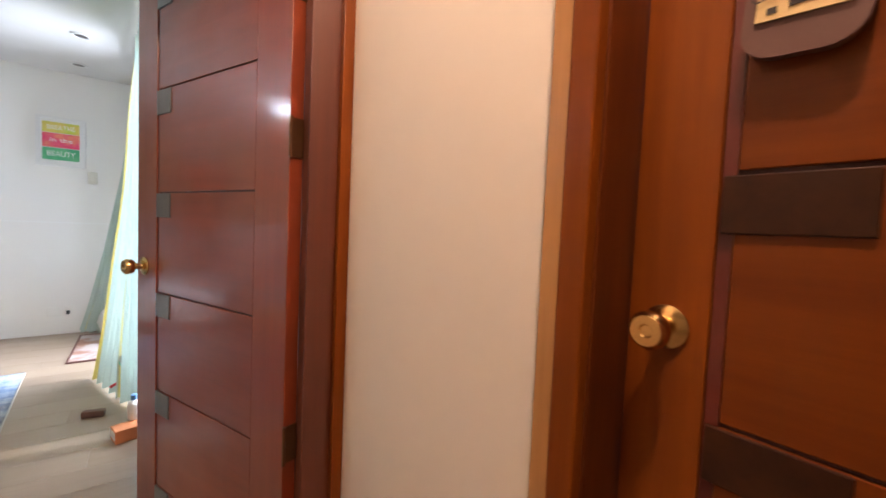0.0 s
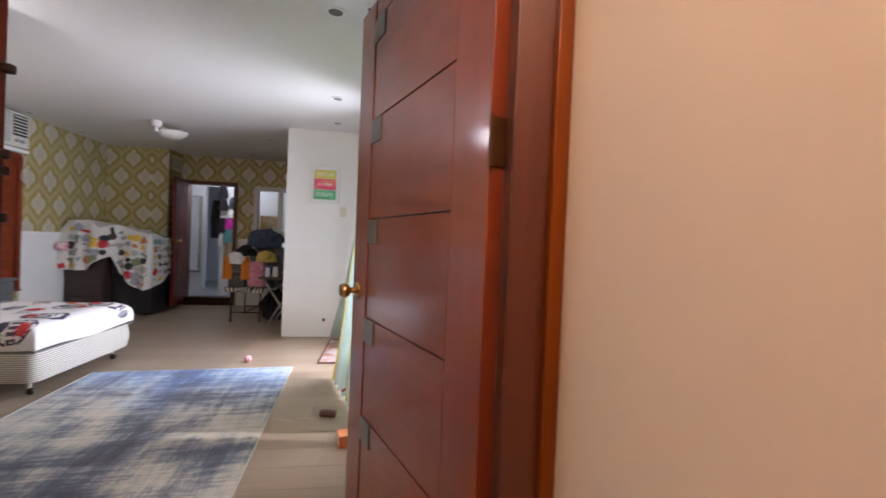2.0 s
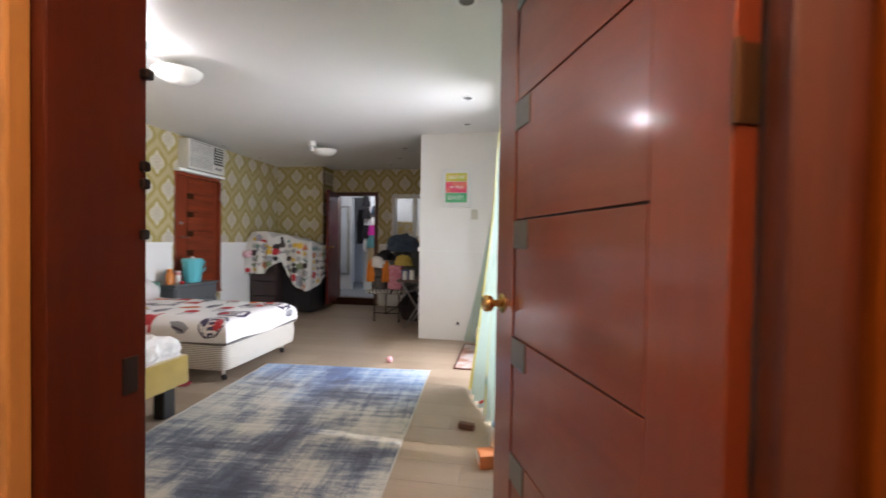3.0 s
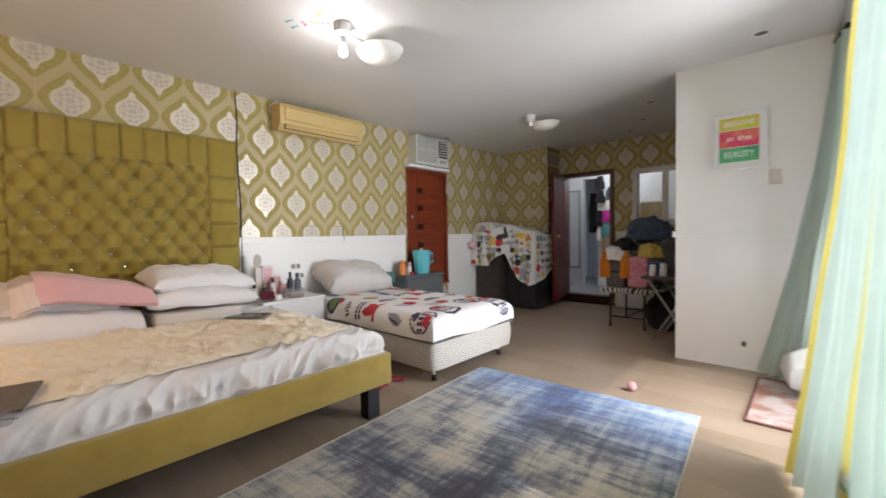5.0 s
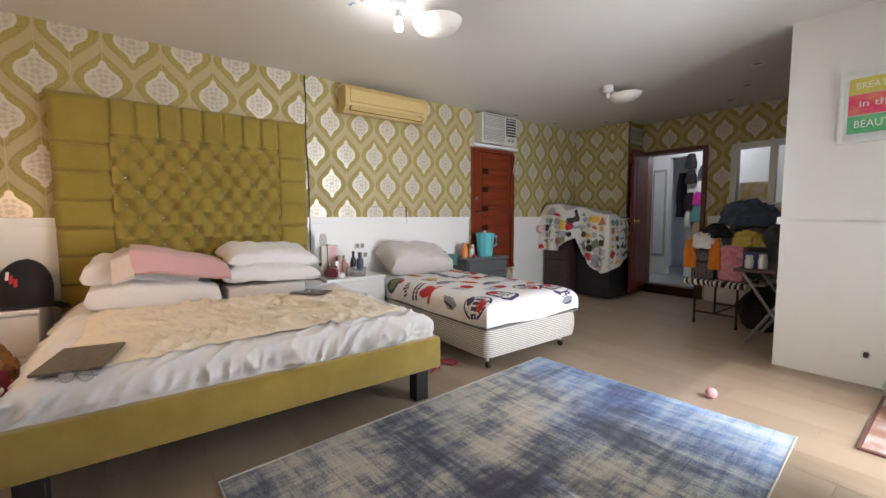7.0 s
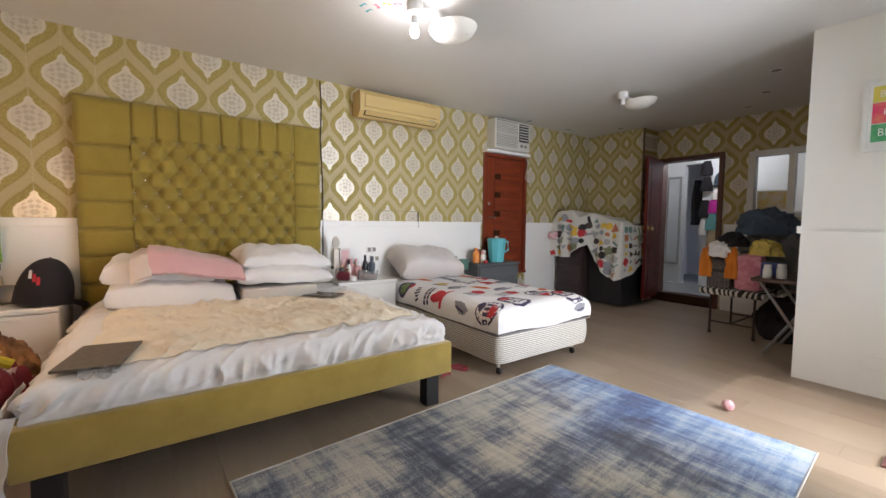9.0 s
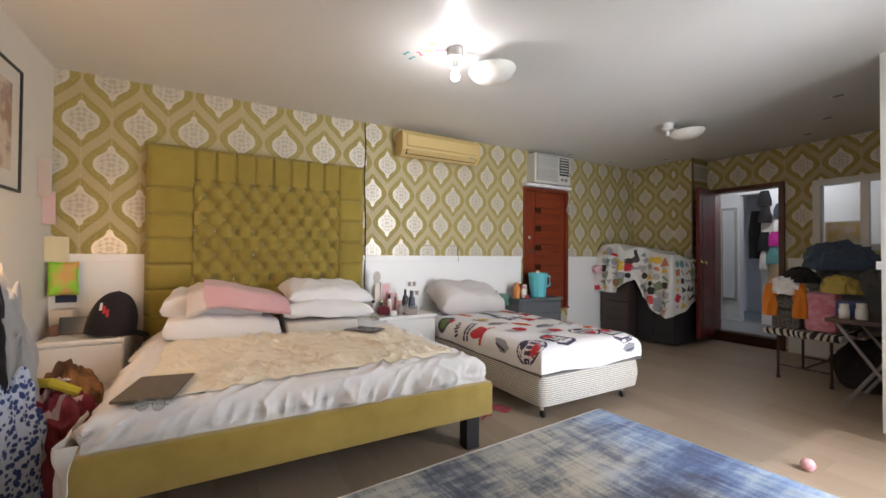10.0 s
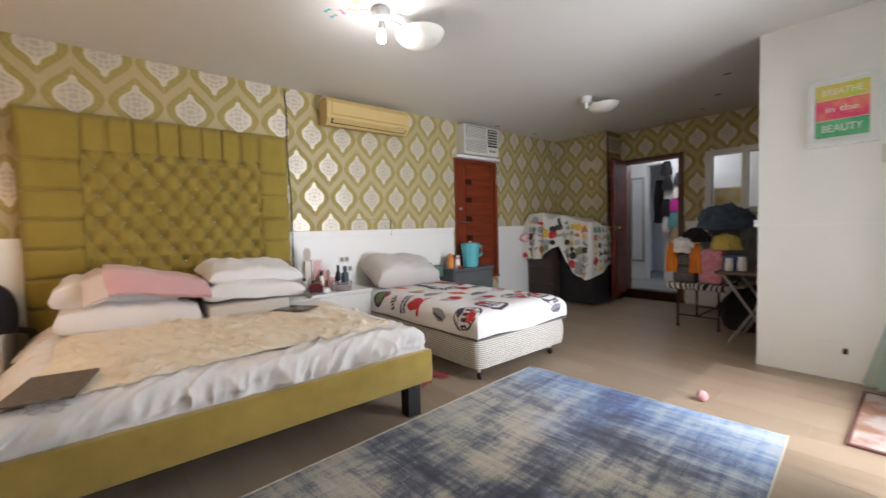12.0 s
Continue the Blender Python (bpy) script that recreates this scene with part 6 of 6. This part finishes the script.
def drop_cloth(u, v):
    """Cloth thrown over both chests: a bunched top, then a hanging front with a hem that rises, then sags in a deep swag."""
    hem = along_line(u, (0, 0.66), (0.24, 0.66), (0.37, 0.82), (0.45, 0.86), (0.50, 0.62), (0.64, 0.42), (0.74, 0.38), (0.86, 0.46), (1.0, 0.62))
    top = along_line(u, (0, 1.22), (0.06, 1.34), (0.24, 1.36), (0.34, 1.26), (0.44, 1.30), (0.64, 1.22), (1.0, 1.13)) + 0.03 * noise.noise(Vector((u * 7, 0, 2)))
    x = along_line(u, (0, -4.24), (0.78, -3.19), (1.0, -3.165))
    front = along_line(u, (0, 7.63), (0.36, 7.63), (0.48, 7.76), (0.78, 7.77), (1.0, 8.30))
    side = max(0.0, min(1.0, (u - 0.74) / 0.08))
    if v < 0.3:
        t = v / 0.3
        y = 8.38 - (8.38 - front) * t
        x -= 0.35 * side * (1 - t)
        z = top - 0.05 * (1 - t) + 0.03 * noise.noise(Vector((u * 9, t * 3, 6))) * (0.4 + t)
    else:
        t = (v - 0.3) / 0.7
        fold = 0.028 * math.sin(u * 38 + 5 * t * (u - 0.4) + 2 * noise.noise(Vector((u * 4, t * 2, 1)))) + 0.025 * noise.noise(Vector((u * 8, t * 4, 8)))
        out = 0.045 * math.sin(min(1, t * 3) * math.pi / 2) - fold * (0.25 + 0.75 * t)
        y = front - out * (1 - side)
        z = top - (top - hem) * t
        x += 0.10 * t * (1 - t) * math.sin(u * 9) * (1 - side) + 0.5 * out * side
    x += 0.03 * noise.noise(Vector((u * 3, v * 5, 4))) * (1 - side)
    return Vector((x, y, z))


cover = solo("dust_cover", sheet(110, 90, drop_cloth), cloth("white_printed_cotton", (0.62, 0.61, 0.57), None, 0.06, 600), "white cotton cover printed with coloured shapes over the chests", "cloth")
cover_tree = tree_of(cover)
rng = random.Random(11)
tints = [RED, GREYP, GREYP, YELLOWP, plain("print_moss", (0.20, 0.23, 0.13), 0.8), plain("print_black", (0.03, 0.03, 0.03), 0.8), plain("print_silver", (0.40, 0.40, 0.38), 0.8), plain("print_black_brown", (0.06, 0.045, 0.04), 0.8), plain("print_teal", (0.16, 0.27, 0.24), 0.8), plain("print_rust", (0.52, 0.19, 0.09), 0.8)]
kinds = [lambda s: outline_round(s, s, 14), lambda s: outline_shield(s, s), lambda s: outline_bar(s * 1.3, s * 0.35), lambda s: [(0, s * 0.55), (-s * 0.5, -s * 0.4), (s * 0.5, -s * 0.4)], lambda s: outline_bar(s * 0.9, s * 0.8), lambda s: outline_jag(s, s * 0.7, 6)]
for i in range(12):
    for j in range(10):
        x, z = -4.19 + 0.092 * i + rng.uniform(-0.018, 0.018), 1.33 - 0.105 * j + rng.uniform(-0.025, 0.025)
        bm = figure(rng.choice(kinds)(rng.uniform(0.065, 0.125)), 2)
        base = Matrix.Translation((x, 7.4, z)) @ Matrix.Rotation(radians(90), 4, "X") @ Matrix.Rotation(rng.uniform(0, 6.3), 4, "Z")
        bmesh.ops.transform(bm, matrix=base, verts=list(bm.verts))
        hits = [cover_tree.ray_cast(v.co, Vector((0, 1, 0)), 0.5) for v in bm.verts]
        if all(h[0] is not None for h in hits):
            for v, h in zip(bm.verts, hits):
                v.co = h[0] - Vector((0, 0.003, 0))
            part("print", bm, rng.choice(tints), cover)
        else:
            bm.free()
for i in range(5):
    for j in range(6):
        bm = figure(rng.choice(kinds)(rng.uniform(0.065, 0.115)), 2)
        bmesh.ops.transform(bm, matrix=Matrix.Translation((-3.0, 7.84 + 0.10 * i, 1.08 - 0.11 * j)) @ Matrix.Rotation(radians(90), 4, "Y") @ Matrix.Rotation(rng.uniform(0, 6.3), 4, "Z"), verts=list(bm.verts))
        hits = [cover_tree.ray_cast(v.co, Vector((-1, 0, 0)), 0.4) for v in bm.verts]
        if all(h[0] is not None for h in hits):
            for v, h in zip(bm.verts, hits):
                v.co = h[0] + Vector((0.003, 0, 0))
            part("print", bm, rng.choice(tints), cover)
        else:
            bm.free()
solo("pink_scrunchie", cushion(0.12, 0.12, 0.14, pose(-4.17, 7.56, 0.98, 90, 0, 0), 0.015, 3, 2.2, 12), blotch("pink_check", (0.70, 0.25, 0.32), (0.74, 0.62, 0.62), 30), "pink checked cloth bundle hanging beside the cover", "cloth")

solo("corner_strip", boxes((-3.345, FAR_A - 0.012, 1.2, -3.325, FAR_A + 0.01, TOP - 0.002)), paint("brown_strip", (0.16, 0.10, 0.05), 0.6), "thin brown corner strip on the papered wall", "strip")

# ---- far wall: window, stool, table ----
window_2 = setting("window_2", boxes((-2.16, FAR_B - 0.02, 1.26, -2.09, FAR_B + 0.1, 2.10), (-1.27, FAR_B - 0.02, 1.26, -1.20, FAR_B + 0.1, 2.10), (-2.09, FAR_B - 0.02, 2.03, -1.27, FAR_B + 0.1, 2.10), (-2.09, FAR_B - 0.02, 1.26, -1.27, FAR_B + 0.1, 1.33)), plain("grey_aluminium", (0.58, 0.59, 0.57), 0.4, 0.3), "grey aluminium sliding window in the end wall", "window")
part("mullion", boxes((-1.755, FAR_B - 0.015, 1.33, -1.69, FAR_B + 0.06, 2.03)), plain("grey_aluminium_b", (0.58, 0.59, 0.57), 0.4, 0.3), window_2)
for x0, x1 in ((-2.09, -1.755), (-1.69, -1.27)):
    part("pane", boxes((x0, FAR_B + 0.02, 1.33, x1, FAR_B + 0.026, 2.03)), PANE, window_2).visible_shadow = False
wp = thing("poster", "small yellow printed poster behind the window", "poster")
part("paper", boxes((-2.08, FAR_B + 0.08, 1.34, -1.76, FAR_B + 0.084, 1.60)), plain("pale_poster", (0.70, 0.66, 0.55), 0.7), wp)
part("print", boxes((-2.06, FAR_B + 0.077, 1.36, -1.78, FAR_B + 0.079, 1.58)), blotch("yellow_print", (0.62, 0.45, 0.12), (0.62, 0.55, 0.42), 12), wp)


def zebra_material():
    k = Mat("zebra_plush", 0.95)
    v = k.scaled((1.5, 0.5, 0.9))
    n = k.t.nodes.new("ShaderNodeTexWave")
    n.inputs["Scale"].default_value, n.inputs["Distortion"].default_value, n.inputs["Detail"].default_value = 4.2, 8.0, 2.0
    k.t.links.new(v, n.inputs["Vector"])
    k.set("Base Color", k.ramp(n.outputs["Fac"], (0.44, (0.02, 0.018, 0.016)), (0.52, (0.66, 0.62, 0.56))))
    k.bump(k.noise(400, 2), 0.4, 0.004)
    return k.m


st = thing("stool", "zebra-print bench stool on thin dark metal legs", "stool")
part("seat", boxes((-2.10, 7.44, 0.42, -1.52, 8.12, 0.485), bevel=0.025), zebra_material(), st, "zebra-print plush seat", True)
IRON = plain("dark_iron", (0.05, 0.03, 0.025), 0.5, 0.4)
for x in (-1.99, -1.60):
    for y in (7.49, 8.07):
        part("leg", tube([(x, y, 0.42), (x, y, 0.0)], 0.012), IRON, st)
        part("foot", spin([(0.017, 0), (0.017, 0.03)], 10, pose(x, y, 0)), BLACKWOOD, st)
part("stretcher", tube([(-1.99, 7.49, 0.13), (-1.60, 7.49, 0.13)], 0.009), IRON, st)
part("stretcher", tube([(-1.99, 8.07, 0.13), (-1.60, 8.07, 0.13)], 0.009), IRON, st)
part("stretcher", tube([(-1.80, 7.49, 0.13), (-1.80, 8.07, 0.13)], 0.009), IRON, st)

tb = thing("folding_table", "brown folding table with crossed grey metal legs", "table")
part("tabletop", boxes((-1.50, 6.99, 0.66, -0.96, 7.58, 0.69), bevel=0.006), paint("brown_laminate", (0.10, 0.06, 0.045), 0.5), tb)
LEGGREY = plain("grey_tube", (0.30, 0.30, 0.31), 0.35, 0.6)
for y in (7.03, 7.50):
    part("leg", tube([(-1.44, y, 0.66), (-1.02, y, 0.012)], 0.013), LEGGREY, tb)
    part("leg", tube([(-1.02, y + 0.03, 0.66), (-1.20, y + 0.03, 0.35), (-1.40, y + 0.03, 0.012)], 0.013), LEGGREY, tb)
bottle(-1.40, 7.06, 0.691, 0.032, 0.12, PLASTIC, "white pill bottle on the folding table", None, 0.8)
bottle(-1.31, 7.10, 0.691, 0.036, 0.13, PLASTIC, "white pill bottle on the folding table", None, 0.8)
solo("blue_box", boxes((-1.49, 7.20, 0.691, -1.33, 7.32, 0.82), bevel=0.006), plain("blue_carton", (0.03, 0.05, 0.20), 0.4), "dark blue carton on the folding table", "carton")

ob_ = thing("patterned_bag", "dark monogram tote bag standing on the stool", "bag")
part("body", boxes((-2.05, 7.50, 0.487, -1.83, 7.66, 0.80), bevel=0.02), blotch("dark_weave", (0.05, 0.045, 0.045), (0.17, 0.15, 0.14), 60), ob_, "", True)
part("band", boxes((-2.052, 7.497, 0.66, -1.828, 7.500, 0.69)), BLACKWOOD, ob_)
for x in (-2.08, -1.84):
    solo("orange_cloth", heap(x + 0.02, 7.53, 0.06, 0.06, 0.30, 3.0 + x, 18), plain("orange_cotton", (0.72, 0.22, 0.02), 0.9), "orange cotton garment spilling from a bag", "clothes", "clothes on the stool").location = (0, -0.02, 0.60)
solo("white_shirt", heap(-1.93, 7.56, 0.15, 0.11, 0.16, 6.0, 22), LINEN, "crumpled white shirt on top of the bags", "clothes", "clothes on the stool").location = (0, 0, 0.82)
solo("black_shirt", heap(-1.86, 7.62, 0.13, 0.12, 0.14, 8.0, 22), BLACKCLOTH, "black garment on top of the bags", "clothes", "clothes on the stool").location = (0, 0, 0.93)
solo("pink_bag", boxes((-1.80, 7.48, 0.487, -1.56, 7.66, 0.86), bevel=0.05), blotch("pink_bag_cloth", (0.55, 0.17, 0.24), (0.66, 0.30, 0.36), 14), "pink cloth bag standing on the stool", "bag")
solo("yellow_cloth", heap(-1.58, 7.62, 0.13, 0.10, 0.15, 2.0, 20), plain("yellow_cotton", (0.58, 0.44, 0.10), 0.9), "pale yellow garment on the pile", "clothes", "clothes on the stool").location = (0, 0, 0.85)
solo("crumpled_cloth", heap(-1.62, 8.06, 0.40, 0.22, 0.60, 21.0), cloth("drab_cotton", (0.22, 0.21, 0.17), (0.10, 0.12, 0.14), 0.3), "tall heap of drab clothes behind the stool", "clothes", "clothes on the stool").location = (0, 0.1, 0.487)
solo("denim", heap(-1.72, 8.05, 0.27, 0.16, 0.26, 25.0, 30), cloth("denim_cloth", (0.09, 0.14, 0.20), (0.05, 0.08, 0.13), 0.2), "faded blue denim thrown on the heap", "clothes", "clothes on the stool").location = (0, 0.05, 1.05)
solo("dark_clothes", heap(-1.40, 7.95, 0.26, 0.30, 0.40, 31.0, 22), BLACKCLOTH, "dark clothes in the shade under the table", "clothes", "clothes on the stool")
solo("cream_cloth", heap(-1.36, 8.40, 0.24, 0.18, 1.10, 35.0, 24), cloth("cream_cotton", (0.50, 0.45, 0.36), None, 0.2), "cream garments heaped against the wall", "clothes", "clothes on the stool")

# ---- dressing room through the far doorway ----
ROOMW = paint("cool_white_paint", (0.74, 0.76, 0.80), 0.6, 0.04, 0.05)
setting("floor_dressing", boxes((-4.2, FAR_B + 0.15, -0.1, -0.9, 11.9, 0.12)), paint("grey_tile", (0.36, 0.38, 0.40), 0.15, 0.08, 0.02, 3), "glossy grey floor of the dressing room", "floor")
setting("wall_dressing_far", boxes((-4.2, 11.75, 0.12, -0.9, 11.9, TOP)), ROOMW, "cool white wall of the dressing room", "wall")
setting("wall_dressing_west", boxes((-4.2, FAR_B + 0.15, 0.12, -4.05, 11.75, TOP), (-4.05, 10.20, 0.12, -3.50, 10.34, TOP), (-3.50, 10.20, 2.20, -3.20, 10.34, TOP)), ROOMW, "cool white wall with a dark opening", "wall")
setting("wall_dressing_mid", boxes((-3.20, 10.20, 0.12, -0.95, 10.34, TOP)), ROOMW, "cool white wall hung with caps and bags", "wall")
setting("wall_dressing_east", boxes((-1.05, FAR_B + 0.15, 0.12, -0.9, 10.20, TOP)), ROOMW, "cool white side wall of the dressing room", "wall")
mr = thing("wall_mirror", "tall narrow wall mirror in a grey frame", "mirror")
part("frame", boxes((-3.76, 10.165, 0.45, -3.53, 10.198, 2.0), bevel=0.004), plain("grey_frame", (0.35, 0.36, 0.38), 0.4), mr)
part("glass", boxes((-3.735, 10.160, 0.49, -3.555, 10.164, 1.96)), plain("mirror_silver", (0.80, 0.82, 0.84), 0.03, 1.0), mr)
cl = thing("hanging_clothes", "row of dark clothes hanging in the opening", "clothes")
for i in range(5):
    part("garment", hung(-3.44 + 0.05 * i, 10.55 + 0.06 * i, 1.15 + 0.06 * (i % 2), 1.95, 0.05, 3.0 * i, 0.14), BLACKCLOTH, cl, "", True)
part("rail", tube([(-3.50, 10.6, 2.0), (-3.10, 10.6, 2.0)], 0.012), STEEL, cl)
for x, z, m, w, h, nm, lab, cat in ((-3.13, 2.10, BLACKCLOTH, 0.09, 0.24, "baseball_cap", "black cap hanging on the white wall", "cap"), (-3.12, 1.84, BLACKCLOTH, 0.09, 0.24, "baseball_cap", "black cap hanging on the white wall", "cap"), (-2.94, 1.90, NAVYP, 0.08, 0.20, "baseball_cap", "dark blue cap hanging on the white wall", "cap"),
                                   (-3.00, 1.46, plain("magenta_cloth", (0.60, 0.03, 0.36), 0.8), 0.10, 0.22, "hanging_bag", "magenta cloth bag hanging on the wall", "bag"), (-3.13, 1.42, BLACKCLOTH, 0.09, 0.30, "hanging_bag", "black bag hanging on the wall", "bag"), (-3.02, 1.22, plain("teal_cloth", (0.12, 0.33, 0.34), 0.8), 0.10, 0.30, "hanging_bag", "teal cloth bag hanging on the wall", "bag"),
                                   (-3.14, 1.12, PALEP, 0.06, 0.26, "hanging_bag", "white cloth bag hanging on the wall", "bag"), (-3.00, 0.88, plain("tan_cloth", (0.42, 0.32, 0.20), 0.8), 0.09, 0.50, "hanging_bag", "tan straps and bag hanging on the wall", "bag"), (-2.98, 1.66, PALEP, 0.05, 0.18, "hanging_bag", "pale cloth hanging on the wall", "bag")):
    solo(nm, hung(x, 10.14, z - h / 2, z + h / 2, w, x * 7 + z, 0.05), m, lab, cat, "hung on the dressing room wall")

hl = thing("hall_lamp", "frosted round hallway ceiling lamp", "ceiling lamp")
part("base", spin([(0.09, 0.0), (0.09, 0.03)], 24, pose(0.12, 1.20, TOP - 0.031)), PLASTIC, hl)
part("globe", spin([(0.085, 0.0), (0.080, -0.03), (0.05, -0.055), (0.0, -0.065)][::-1], 24, pose(0.12, 1.20, TOP - 0.032)), glass("frosted_globe", (0.95, 0.9, 0.8), 0.4, 0.8), hl, "", True).visible_shadow = False


# ---- floor planks, last ----
def planks():
    """Laminate boards along x in staggered rows; alike boards share one mesh."""
    floor = bpy.data.objects["floor"]
    meshes = {}
    wide, long = 0.196, 1.28
    row = 0
    y = -2.6
    while y < 8.9:
        w = min(wide, 8.9 - y)
        x = -4.25 - long * ((row * 0.37) % 1.0)
        while x < 0.445:
            x0, x1 = max(x, -4.25), min(x + long, 0.445)
            if x1 - x0 > 0.02 and (y > 1.4 or x1 > -3.2):
                size = (round(x1 - x0, 3), round(w, 3))
                if size not in meshes:
                    meshes[size] = mesh_of("plank", boxes((0.0003, 0.0003, -0.012, size[0] - 0.0003, size[1] - 0.0003, 0.0), bevel=0.0007), PLANK)
                ob = new("plank", meshes[size])
                ob.parent = floor
                ob.location = (x0, y, 0)
            x += long
        y += wide
        row += 1


planks()
